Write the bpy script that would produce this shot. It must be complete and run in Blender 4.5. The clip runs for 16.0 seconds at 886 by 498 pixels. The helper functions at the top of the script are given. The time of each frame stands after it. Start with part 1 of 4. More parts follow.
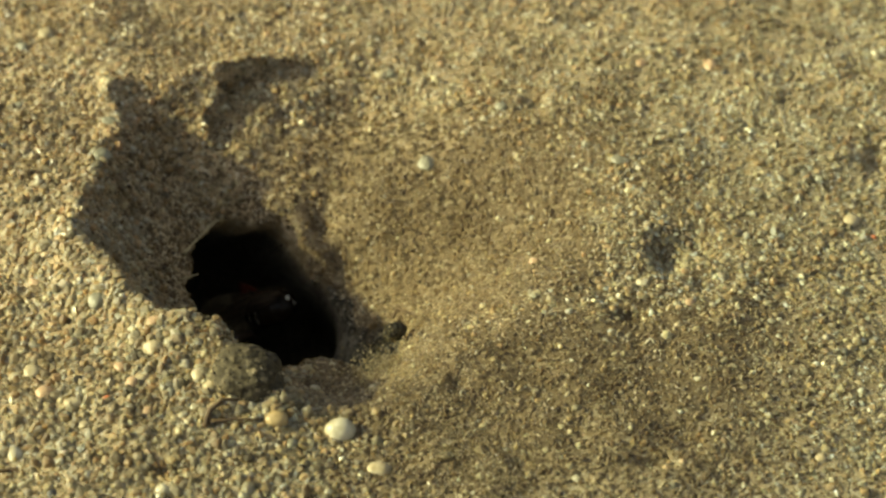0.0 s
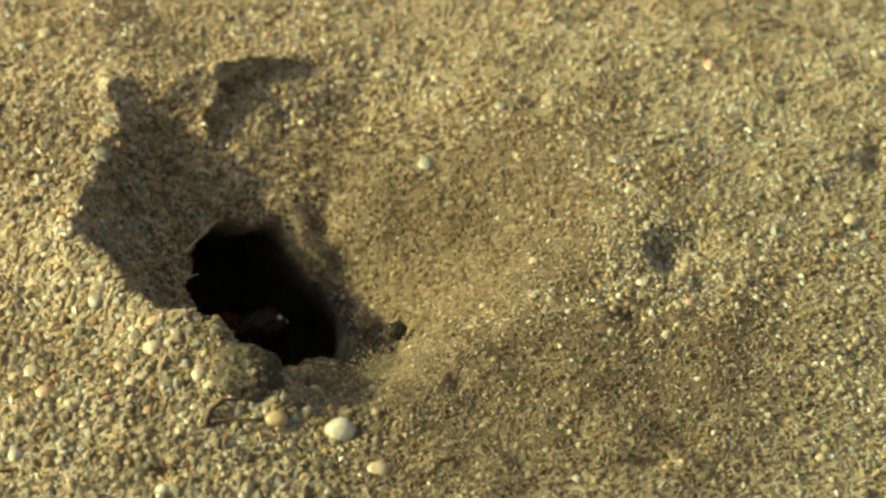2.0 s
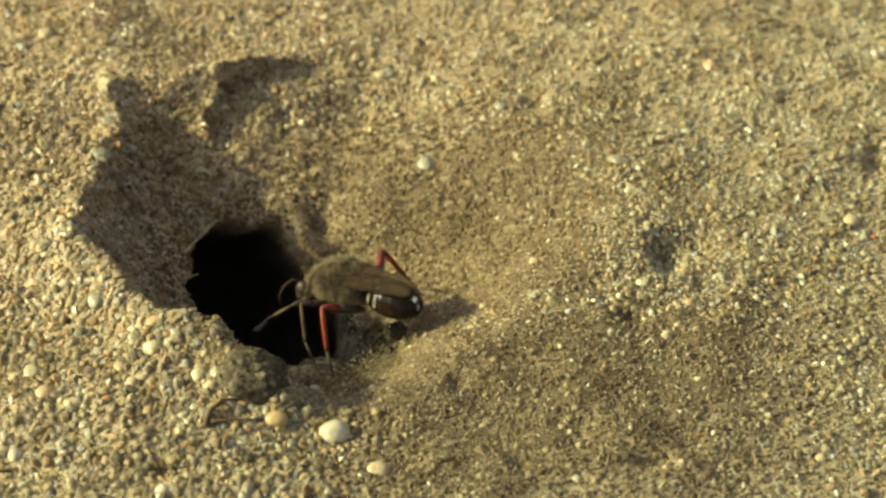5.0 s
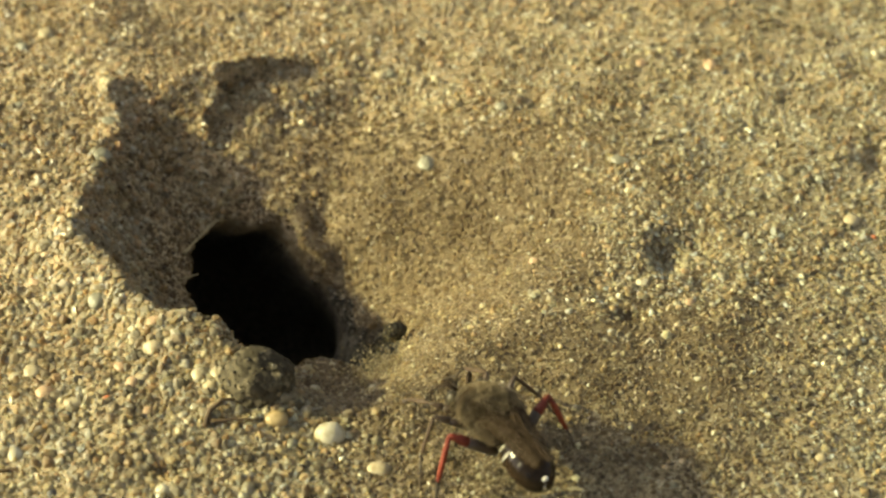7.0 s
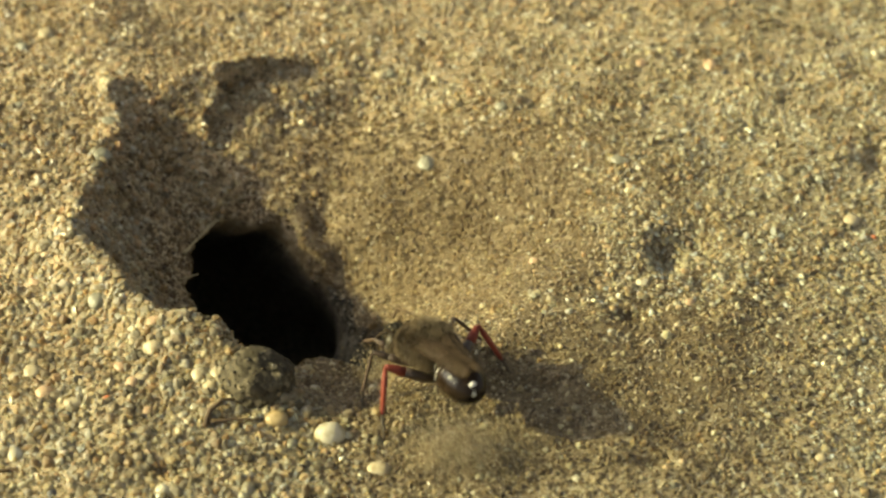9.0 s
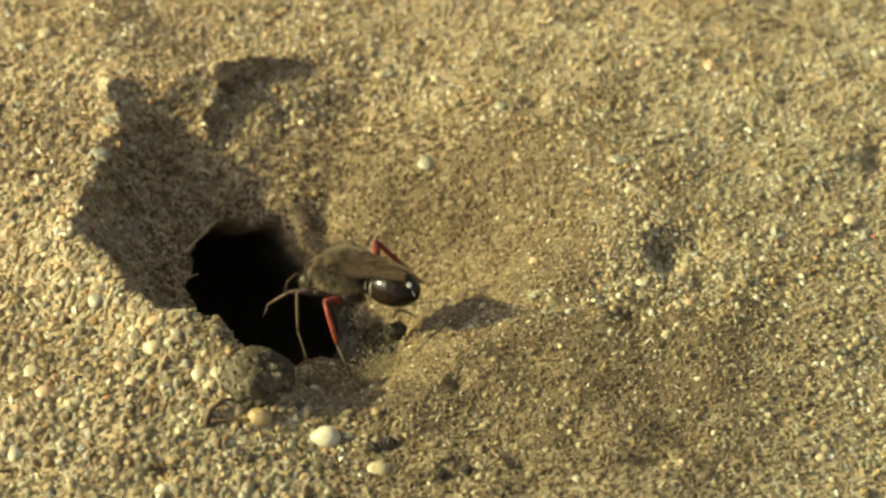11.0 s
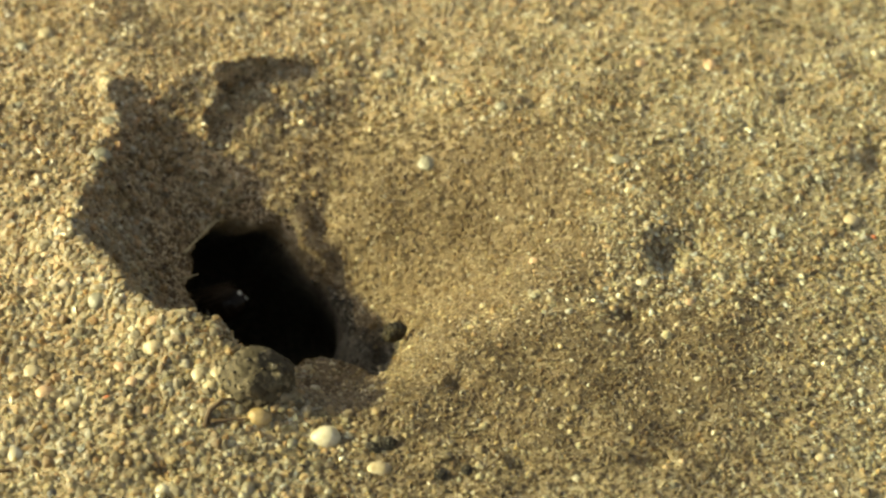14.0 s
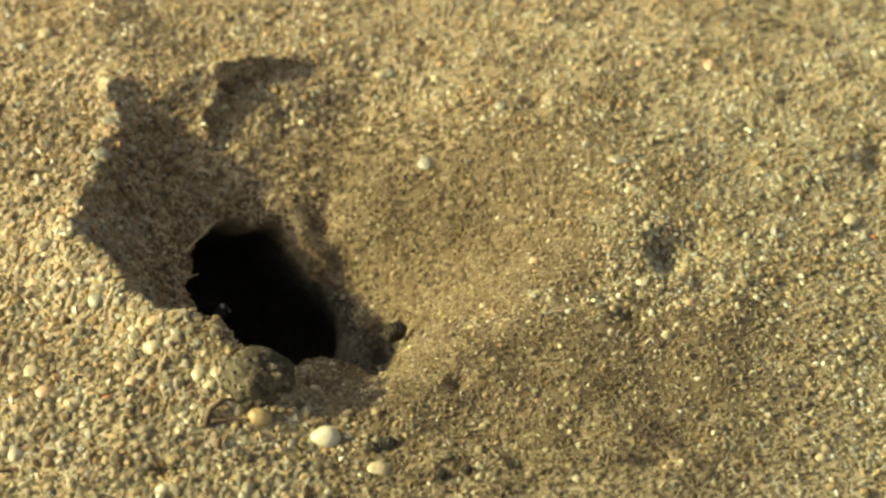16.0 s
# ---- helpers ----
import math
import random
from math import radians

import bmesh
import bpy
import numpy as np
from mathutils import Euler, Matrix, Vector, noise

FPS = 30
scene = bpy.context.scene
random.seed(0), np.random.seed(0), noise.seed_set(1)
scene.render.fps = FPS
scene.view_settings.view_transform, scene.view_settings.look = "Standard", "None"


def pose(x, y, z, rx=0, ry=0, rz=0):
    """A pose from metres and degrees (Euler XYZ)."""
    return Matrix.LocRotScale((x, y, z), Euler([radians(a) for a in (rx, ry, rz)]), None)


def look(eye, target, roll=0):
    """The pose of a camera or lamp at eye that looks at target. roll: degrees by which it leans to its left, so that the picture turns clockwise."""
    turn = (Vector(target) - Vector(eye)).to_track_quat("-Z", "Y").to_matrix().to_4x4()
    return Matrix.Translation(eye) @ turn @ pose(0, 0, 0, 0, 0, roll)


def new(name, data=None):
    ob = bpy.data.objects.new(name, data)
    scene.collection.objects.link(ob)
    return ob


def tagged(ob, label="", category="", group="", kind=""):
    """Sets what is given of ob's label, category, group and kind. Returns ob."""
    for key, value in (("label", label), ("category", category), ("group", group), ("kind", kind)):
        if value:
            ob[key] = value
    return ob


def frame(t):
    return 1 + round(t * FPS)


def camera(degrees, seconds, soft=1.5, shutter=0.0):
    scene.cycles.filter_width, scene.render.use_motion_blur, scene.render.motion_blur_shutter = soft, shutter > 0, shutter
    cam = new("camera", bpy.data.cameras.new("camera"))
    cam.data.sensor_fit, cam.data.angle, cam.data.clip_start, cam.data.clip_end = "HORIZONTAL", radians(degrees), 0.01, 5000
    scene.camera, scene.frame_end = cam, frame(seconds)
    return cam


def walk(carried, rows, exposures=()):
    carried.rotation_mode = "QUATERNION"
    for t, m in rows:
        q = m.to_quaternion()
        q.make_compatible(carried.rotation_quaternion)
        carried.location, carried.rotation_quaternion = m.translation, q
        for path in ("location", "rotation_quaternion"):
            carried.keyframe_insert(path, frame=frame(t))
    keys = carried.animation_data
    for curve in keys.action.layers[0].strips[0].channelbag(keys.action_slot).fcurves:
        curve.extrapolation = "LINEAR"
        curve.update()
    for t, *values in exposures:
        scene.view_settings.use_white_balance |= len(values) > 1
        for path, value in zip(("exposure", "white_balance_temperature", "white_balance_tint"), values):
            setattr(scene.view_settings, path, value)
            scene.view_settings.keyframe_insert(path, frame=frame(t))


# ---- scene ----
# Macro view of a burrow mouth in sandy ground; a digger wasp works at it.
# Lengths below are in millimetres and are turned into metres when meshes are made.
MM = 0.001

# ---- camera ----
TILT, DIST, LENS = 40.0, 141.8, 20.0
cam = camera(LENS, 16.0, soft=2.5, shutter=0.5)
EYE = Vector((0, -DIST * math.cos(radians(TILT)), DIST * math.sin(radians(TILT)))) * MM
walk(cam, [(0.0, look(EYE, (0, 0, 0))), (16.0, look(EYE, (0, 0, 0)))], exposures=[(0.0, 0.71, 6650, 0), (4.2, 0.94, 6650, 1), (6.3, 0.95, 6850, 4), (16.0, 0.97, 6850, 4)])
cam.data.dof.use_dof = True
cam.data.dof.focus_distance = 0.136
cam.data.dof.aperture_fstop = 72.0

# ---- light ----
SUN_ELEV, SUN_FROM = 26.0, 179.0   # elevation; bearing in the plan of where the sun stands, from +x
world = bpy.data.worlds.new("sky")
scene.world = world
world.use_nodes = True
wn = world.node_tree.nodes
wl = world.node_tree.links
sky = wn.new("ShaderNodeTexSky")
sky.sky_type = "NISHITA"
sky.sun_disc = False
sky.sun_elevation = radians(SUN_ELEV)
sky.sun_rotation = radians(90 - SUN_FROM)
sky.air_density, sky.dust_density, sky.ozone_density = 0.8, 5.0, 0.6
haze = wn.new("ShaderNodeHueSaturation")   # thin high haze pales the blue
haze.inputs["Saturation"].default_value = 0.26
wl.new(sky.outputs[0], haze.inputs["Color"])
wl.new(haze.outputs[0], wn["Background"].inputs[0])
wn["Background"].inputs[1].default_value = 0.105

lamp = bpy.data.lights.new("sun", "SUN")
lamp.energy, lamp.angle, lamp.color = 4.6, radians(1.2), (1.0, 0.91, 0.46)
sun = new("sun", lamp)
a, e = radians(SUN_FROM), radians(SUN_ELEV)
sun.matrix_world = look(Vector((math.cos(a) * math.cos(e), math.sin(a) * math.cos(e), math.sin(e))), (0, 0, 0))


# ---- materials ----
def shader(name, rough=0.6, spec=0.5):
    m = bpy.data.materials.new(name)
    m.use_nodes = True
    b = m.node_tree.nodes["Principled BSDF"]
    b.inputs["Roughness"].default_value = rough
    b.inputs["Specular IOR Level"].default_value = spec
    return m, m.node_tree.nodes, m.node_tree.links, b


def ramp(nodes, stops, constant=False):
    r = nodes.new("ShaderNodeValToRGB")
    if constant:
        r.color_ramp.interpolation = "CONSTANT"
    el = r.color_ramp.elements
    for k, (at, col) in enumerate(stops):
        q = el[k] if k < 2 else el.new(at)
        q.position, q.color = at, (*col, 1)
    return r


def tex(nodes, links, scale, detail=4.0, rough=0.6):
    c = nodes.new("ShaderNodeTexCoord")
    n = nodes.new("ShaderNodeTexNoise")
    n.inputs["Scale"].default_value, n.inputs["Detail"].default_value = scale, detail
    n.inputs["Roughness"].default_value = rough
    links.new(c.outputs["Object"], n.inputs["Vector"])
    return n


def bump(nodes, links, b, source, strength, dist):
    k = nodes.new("ShaderNodeBump")
    k.inputs["Strength"].default_value, k.inputs["Distance"].default_value = strength, dist
    links.new(source, k.inputs["Height"])
    links.new(k.outputs[0], b.inputs["Normal"])


def times(nodes, links, one, two, fac=1.0):
    x = nodes.new("ShaderNodeMix")
    x.data_type, x.blend_type = "RGBA", "MULTIPLY"
    x.inputs["Factor"].default_value = fac
    links.new(one, x.inputs[6])
    links.new(two, x.inputs[7])
    return x.outputs[2]


def glow_through(nodes, links, b, colour, share):
    """Light seeps through quartz and hair: part of the surface is translucent."""
    t, x = nodes.new("ShaderNodeBsdfTranslucent"), nodes.new("ShaderNodeMixShader")
    links.new(colour, t.inputs["Color"])
    x.inputs[0].default_value = share
    links.new(b.outputs[0], x.inputs[1])
    links.new(t.outputs[0], x.inputs[2])
    links.new(x.outputs[0], nodes["Material Output"].inputs["Surface"])


def iron_stain(nodes, links, colour):
    """Rust on the grains: strongest on the old surface beyond the burrow, fading with an uneven edge."""
    c, sp, lean = nodes.new("ShaderNodeTexCoord"), nodes.new("ShaderNodeSeparateXYZ"), nodes.new("ShaderNodeMath")
    links.new(c.outputs["Object"], sp.inputs[0])
    lean.operation, lean.inputs[1].default_value = "MULTIPLY_ADD", -1.3
    links.new(sp.outputs["X"], lean.inputs[0])
    links.new(sp.outputs["Y"], lean.inputs[2])
    patch, uneven = tex(nodes, links, 90, 4), nodes.new("ShaderNodeMath")
    uneven.operation, uneven.inputs[1].default_value = "MULTIPLY_ADD", 0.05
    links.new(patch.outputs[0], uneven.inputs[0])
    links.new(lean.outputs[0], uneven.inputs[2])
    span = nodes.new("ShaderNodeMapRange")
    span.inputs["From Min"].default_value, span.inputs["From Max"].default_value = 0.0, 0.06
    links.new(uneven.outputs[0], span.inputs["Value"])
    rust = ramp(nodes, [(0.0, (0.955, 0.985, 0.975)), (1.0, (1.0, 0.945, 0.915))])
    links.new(span.outputs[0], rust.inputs[0])
    return times(nodes, links, colour, rust.outputs[0])


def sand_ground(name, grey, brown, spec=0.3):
    """Packed sand: cells of grain size, each of its own mineral; damp and brown round the burrow."""
    m, n, l, b = shader(name, 0.75, spec)
    c = n.new("ShaderNodeTexCoord")
    warp = n.new("ShaderNodeVectorMath")
    warp.operation = "MULTIPLY_ADD"
    wob = n.new("ShaderNodeTexNoise")
    wob.inputs["Scale"].default_value = 2500
    l.new(c.outputs["Object"], wob.inputs["Vector"])
    l.new(wob.outputs["Color"], warp.inputs[0])
    warp.inputs[1].default_value = (0.00018, 0.00018, 0.00018)
    l.new(c.outputs["Object"], warp.inputs[2])
    cells = n.new("ShaderNodeTexVoronoi")
    cells.inputs["Scale"].default_value = 3600
    l.new(warp.outputs[0], cells.inputs["Vector"])
    pick = n.new("ShaderNodeSeparateColor")
    l.new(cells.outputs["Color"], pick.inputs[0])
    old, new_dug = ramp(n, grey), ramp(n, brown)
    l.new(pick.outputs[0], old.inputs[0])
    l.new(pick.outputs[0], new_dug.inputs[0])
    # the dug soil spreads about 13 mm round the crater, with an uneven edge
    gap, dist = n.new("ShaderNodeVectorMath"), n.new("ShaderNodeVectorMath")
    gap.operation, dist.operation = "SUBTRACT", "LENGTH"
    gap.inputs[1].default_value = (0.005, -0.003, -0.002)
    l.new(c.outputs["Object"], gap.inputs[0])
    l.new(gap.outputs[0], dist.inputs[0])
    edge, broad = n.new("ShaderNodeMath"), tex(n, l, 140, 4)
    edge.operation, edge.inputs[1].default_value = "MULTIPLY_ADD", 0.014
    l.new(broad.outputs[0], edge.inputs[0])
    l.new(dist.outputs["Value"], edge.inputs[2])
    span = n.new("ShaderNodeMapRange")
    span.inputs["From Min"].default_value, span.inputs["From Max"].default_value = 0.019, 0.031
    l.new(edge.outputs[0], span.inputs["Value"])
    mix = n.new("ShaderNodeMix")
    mix.data_type = "RGBA"
    l.new(span.outputs[0], mix.inputs["Factor"])
    l.new(new_dug.outputs[0], mix.inputs[6])
    l.new(old.outputs[0], mix.inputs[7])
    # from 7 mm down: damp grey like the dug clod, plus painted shaft shade
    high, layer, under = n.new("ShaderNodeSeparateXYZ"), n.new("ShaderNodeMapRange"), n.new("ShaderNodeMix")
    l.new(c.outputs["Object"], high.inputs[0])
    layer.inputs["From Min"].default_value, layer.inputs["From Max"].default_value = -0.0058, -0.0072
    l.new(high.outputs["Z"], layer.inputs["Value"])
    # the clod's grey, dark enough to carry the shade inside the shaft
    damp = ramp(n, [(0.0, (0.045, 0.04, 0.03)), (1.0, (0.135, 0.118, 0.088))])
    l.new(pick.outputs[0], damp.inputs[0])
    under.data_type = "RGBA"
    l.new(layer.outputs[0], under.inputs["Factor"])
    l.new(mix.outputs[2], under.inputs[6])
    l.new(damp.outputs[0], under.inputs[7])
    c2 = ramp(n, [(0.3, (0.80, 0.78, 0.74)), (0.7, (1.0, 1.0, 1.0))])
    l.new(broad.outputs[0], c2.inputs[0])
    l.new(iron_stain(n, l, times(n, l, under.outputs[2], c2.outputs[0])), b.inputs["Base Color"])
    dome = n.new("ShaderNodeMath")
    dome.operation = "MULTIPLY_ADD"
    dome.inputs[1].default_value, dome.inputs[2].default_value = -1.0, 1.0
    l.new(cells.outputs["Distance"], dome.inputs[0])
    bump(n, l, b, dome.outputs[0], 0.25, 0.00018)
    return m


def sand_grain(name, stops, rough=0.45, clear=1.0, through_share=0.42, single=False):
    """Grains of many minerals: each grain (island) takes its own colour."""
    m, n, l, b = shader(name, rough, 0.5)
    own = n.new("ShaderNodeObjectInfo").outputs["Random"] if single else n.new("ShaderNodeNewGeometry").outputs["Random Per Island"]
    col = ramp(n, stops)
    l.new(own, col.inputs[0])
    mott, broad = tex(n, l, 2600, 3), tex(n, l, 110, 3)
    c1 = ramp(n, [(0.3, (0.62, 0.60, 0.56)), (0.65, (1, 1, 1))])
    c2 = ramp(n, [(0.35, (0.78, 0.75, 0.70)), (0.65, (1, 1, 1))])
    l.new(mott.outputs[0], c1.inputs[0])
    l.new(broad.outputs[0], c2.inputs[0])
    gloss = n.new("ShaderNodeMapRange")   # some grains are clear and glossy, others dull
    gloss.inputs["From Min"].default_value, gloss.inputs["From Max"].default_value = 0.55, 0.95
    gloss.inputs["To Min"].default_value, gloss.inputs["To Max"].default_value = rough + 0.15, rough - 0.22
    l.new(own, gloss.inputs["Value"])
    l.new(gloss.outputs[0], b.inputs["Roughness"])
    clump = tex(n, l, 430, 3)   # films of dust and damp, 2 to 3 mm wide
    c3 = ramp(n, [(0.36, (0.70, 0.66, 0.60)), (0.60, (1, 1, 1))])
    l.new(clump.outputs[0], c3.inputs[0])
    both = times(n, l, times(n, l, times(n, l, col.outputs[0], c1.outputs[0]), c2.outputs[0]), c3.outputs[0])
    both = iron_stain(n, l, both)
    l.new(both, b.inputs["Base Color"])
    bump(n, l, b, mott.outputs[0], 0.25, 0.0001)
    b.inputs["Subsurface Weight"].default_value = 0.85
    b.inputs["Subsurface Radius"].default_value = (1.0, 0.85, 0.6)
    b.inputs["Subsurface Scale"].default_value = 0.00035
    glow_through(n, l, b, both, through_share)
    b.inputs["Alpha"].default_value = clear
    return m


GREY_SAND = [(0.0, (0.12, 0.095, 0.065)), (1.0, (0.70, 0.63, 0.47)), (0.06, (0.25, 0.215, 0.15)), (0.20, (0.34, 0.295, 0.198)), (0.34, (0.38, 0.285, 0.165)),
             (0.50, (0.39, 0.335, 0.218)), (0.62, (0.41, 0.29, 0.17)), (0.74, (0.37, 0.32, 0.218)), (0.82, (0.56, 0.48, 0.33))]
BROWN_SAND = [(0.0, (0.10, 0.070, 0.038)), (1.0, (0.62, 0.52, 0.34)), (0.08, (0.175, 0.124, 0.064)), (0.30, (0.215, 0.151, 0.076)),
              (0.55, (0.24, 0.173, 0.089)), (0.74, (0.28, 0.196, 0.10)), (0.86, (0.42, 0.325, 0.195))]
QUARTZ = [(0.0, (0.20, 0.175, 0.125)), (1.0, (0.78, 0.75, 0.64)), (0.15, (0.36, 0.33, 0.245)), (0.32, (0.50, 0.455, 0.335)), (0.46, (0.42, 0.32, 0.20)),
          (0.60, (0.54, 0.50, 0.385)), (0.74, (0.40, 0.365, 0.28)), (0.88, (0.64, 0.595, 0.465))]
GREY_SAND = [(at, tuple(min(0.82, 1.55 * x * k) for x, k in zip(col, (0.99, 1.0, 0.98)))) for at, col in GREY_SAND]
BROWN_SAND = [(at, tuple(0.89 * x for x in col)) for at, col in BROWN_SAND]
QUARTZ = [(at, tuple(min(0.84, 1.1 * x) for x in col)) for at, col in QUARTZ]
PACKED = lambda stops, own, mean: [(at, tuple(own * x + mean * y for x, y in zip(col, stops[4][1]))) for at, col in stops]   # dust dulls the packed bed
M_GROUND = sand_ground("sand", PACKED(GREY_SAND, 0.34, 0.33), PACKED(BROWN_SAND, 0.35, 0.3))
M_COARSE = sand_grain("coarse_grain", GREY_SAND)
M_DRY = sand_grain("dry_dust_grain", [(0.0, (0.40, 0.31, 0.18)), (1.0, (0.74, 0.64, 0.43)), (0.5, (0.58, 0.47, 0.29))], 0.6, 1.0, 0.6)
M_CRUST = sand_grain("washed_quartz_grain", QUARTZ, 0.42, 1.0, 0.55)
M_SINGLE = sand_grain("single_quartz_grain", QUARTZ, 0.42, 1.0, 0.55, single=True)
# wall grains: a damp tone with the shaft's shade put into the colour
M_DAMP_SHADE = sand_grain("damp_shade_grain", [(0.0, (0.03, 0.026, 0.018)), (1.0, (0.30, 0.26, 0.18)), (0.4, (0.06, 0.051, 0.035)), (0.88, (0.105, 0.088, 0.06))], 0.5, 1.0, 0.2)
M_BROWN = sand_grain("brown_grain", BROWN_SAND, 0.5, 1.0, 0.3)


def stone(name, colour, dirt=(0.45, 0.38, 0.26), rough=0.45):
    m, n, l, b = shader(name, rough, 0.5)
    sp, gr = tex(n, l, 900, 4), tex(n, l, 5000, 3)
    c = ramp(n, [(0.32, tuple(x * y for x, y in zip(colour, dirt))), (0.52, colour)])
    l.new(sp.outputs[0], c.inputs[0])
    l.new(c.outputs[0], b.inputs["Base Color"])
    bump(n, l, b, gr.outputs[0], 0.3, 0.00008)
    return m


M_WHITE = stone("white_quartz", (0.46, 0.42, 0.30), (0.6, 0.55, 0.42))
M_YELLOW = stone("yellow_quartz", (0.34, 0.25, 0.115), (0.55, 0.5, 0.4))
M_CREAM = stone("cream_quartz", (0.37, 0.31, 0.19), (0.7, 0.65, 0.5))
M_GREY = stone("grey_quartz", (0.22, 0.205, 0.145), (0.6, 0.6, 0.5))
M_PINK = stone("pinkish_feldspar", (0.42, 0.29, 0.165), (0.7, 0.65, 0.6))
M_RED = stone("orange_red_grain", (0.55, 0.17, 0.06))
M_BLACK = stone("dark_mineral", (0.06, 0.055, 0.05), (0.6, 0.6, 0.6))


def plant(name, colour):
    m, n, l, b = shader(name, 0.7, 0.3)
    t = tex(n, l, 1500, 3)
    c = ramp(n, [(0.3, tuple(x * 0.45 for x in colour)), (0.65, colour)])
    l.new(t.outputs[0], c.inputs[0])
    l.new(c.outputs[0], b.inputs["Base Color"])
    bump(n, l, b, t.outputs[0], 0.4, 0.0001)
    return m


M_STRAW = plant("dry_fibre", (0.42, 0.34, 0.19))
M_TWIG = plant("dark_rootlet", (0.13, 0.085, 0.045))


def chitin(name, one, two, rough, scale=600, spec=0.45):
    m, n, l, b = shader(name, rough, spec)
    t, f = tex(n, l, scale, 3), tex(n, l, 9000, 2)
    c = ramp(n, [(0.35, one), (0.65, two)])
    l.new(t.outputs[0], c.inputs[0])
    l.new(c.outputs[0], b.inputs["Base Color"])
    bump(n, l, b, f.outputs[0], 0.15, 0.00002)
    return m


M_BODY = chitin("dusty_black_chitin", (0.030, 0.023, 0.015), (0.13, 0.10, 0.06), 0.7, spec=0.2)
M_GLOSS = chitin("glossy_black_chitin", (0.005, 0.0035, 0.0025), (0.022, 0.013, 0.007), 0.2, spec=0.16)
M_LEG = chitin("rust_red_chitin", (0.10, 0.016, 0.009), (0.20, 0.038, 0.018), 0.55, spec=0.25)
M_LEGDARK = chitin("dark_brown_chitin", (0.035, 0.022, 0.014), (0.085, 0.055, 0.030), 0.45)
M_LEGBROWN = chitin("reddish_brown_chitin", (0.045, 0.028, 0.017), (0.085, 0.055, 0.033), 0.6, spec=0.2)
M_TARSUS = chitin("dull_brown_chitin", (0.035, 0.026, 0.016), (0.075, 0.054, 0.031), 0.6, spec=0.2)
M_VEIN = chitin("dull_vein", (0.020, 0.013, 0.008), (0.04, 0.026, 0.015), 0.8, spec=0.1)
M_EYE = chitin("compound_eye", (0.015, 0.012, 0.010), (0.05, 0.04, 0.02), 0.45, 3000, spec=0.2)
M_HAIR = chitin("golden_grey_hair", (0.09, 0.068, 0.04), (0.21, 0.16, 0.095), 0.6)
M_SILVER = chitin("silvery_felt", (0.66, 0.63, 0.54), (0.86, 0.84, 0.77), 0.3, spec=0.6)


def wing_membrane():
    m, n, l, b = shader("smoky_wing", 0.6, 0.08)
    t = tex(n, l, 500, 3)
    c = ramp(n, [(0.3, (0.036, 0.024, 0.014)), (0.7, (0.075, 0.051, 0.029))])
    l.new(t.outputs[0], c.inputs[0])
    l.new(c.outputs[0], b.inputs["Base Color"])
    b.inputs["Alpha"].default_value = 0.66
    return m


M_WING = wing_membrane()


# ---- mesh helpers ----
def mesh_of(name, verts, faces, mat, smooth=False):
    """A mesh from an array of points (mm) and an array of faces with equal corner counts."""
    verts, faces = np.asarray(verts, np.float32) * MM, np.asarray(faces, np.int32)
    me = bpy.data.meshes.new(name)
    n, k = faces.shape
    me.vertices.add(len(verts))
    me.vertices.foreach_set("co", verts.ravel())
    me.loops.add(n * k)
    me.loops.foreach_set("vertex_index", faces.ravel())
    me.polygons.add(n)
    me.polygons.foreach_set("loop_start", np.arange(0, n * k, k, dtype=np.int32))
    me.polygons.foreach_set("use_smooth", np.full(n, smooth))
    me.update(calc_edges=True)
    me.materials.append(mat)
    return me


def part(name, bm, mat, parent=None, label="", smooth=True):
    """One bmesh (mm) as one mesh object, under a thing or a part."""
    bmesh.ops.scale(bm, vec=(MM, MM, MM), verts=bm.verts)
    me = bpy.data.meshes.new(name)
    for f in bm.faces:
        f.smooth = smooth
    bm.to_mesh(me)
    bm.free()
    me.materials.append(mat)
    ob = new(name, me)
    ob.parent = parent
    return tagged(ob, label)


TABLE = np.random.RandomState(7).rand(512, 512)


def vnoise(x, y):
    """Smooth value noise with period 512, in 0..1."""
    xi, yi = np.floor(x).astype(int), np.floor(y).astype(int)
    fx, fy = x - xi, y - yi
    fx, fy = fx * fx * (3 - 2 * fx), fy * fy * (3 - 2 * fy)
    q = lambda i, j: TABLE[(xi + i) % 512, (yi + j) % 512]
    return (q(0, 0) * (1 - fx) + q(1, 0) * fx) * (1 - fy) + (q(0, 1) * (1 - fx) + q(1, 1) * fx) * fy


def fbm(x, y, size, octaves=3):
    s, amp = 0, 1.0
    for k in range(octaves):
        s = s + amp * (vnoise(x / size * 2 ** k + 17.3 * k, y / size * 2 ** k + 5.1 * k) - 0.5)
        amp *= 0.5
    return s


def smooth01(v):
    v = np.clip(v, 0, 1)
    return v * v * (3 - 2 * v)


def around(angle, table):
    """A value that goes smoothly round a centre; table: (degrees, value)."""
    d = np.array([q[0] for q in table], float)
    v = np.array([q[1] for q in table], float)
    return np.interp(np.degrees(angle) % 360, np.r_[d[-1] - 360, d, d[0] + 360], np.r_[v[-1], v, v[0]])


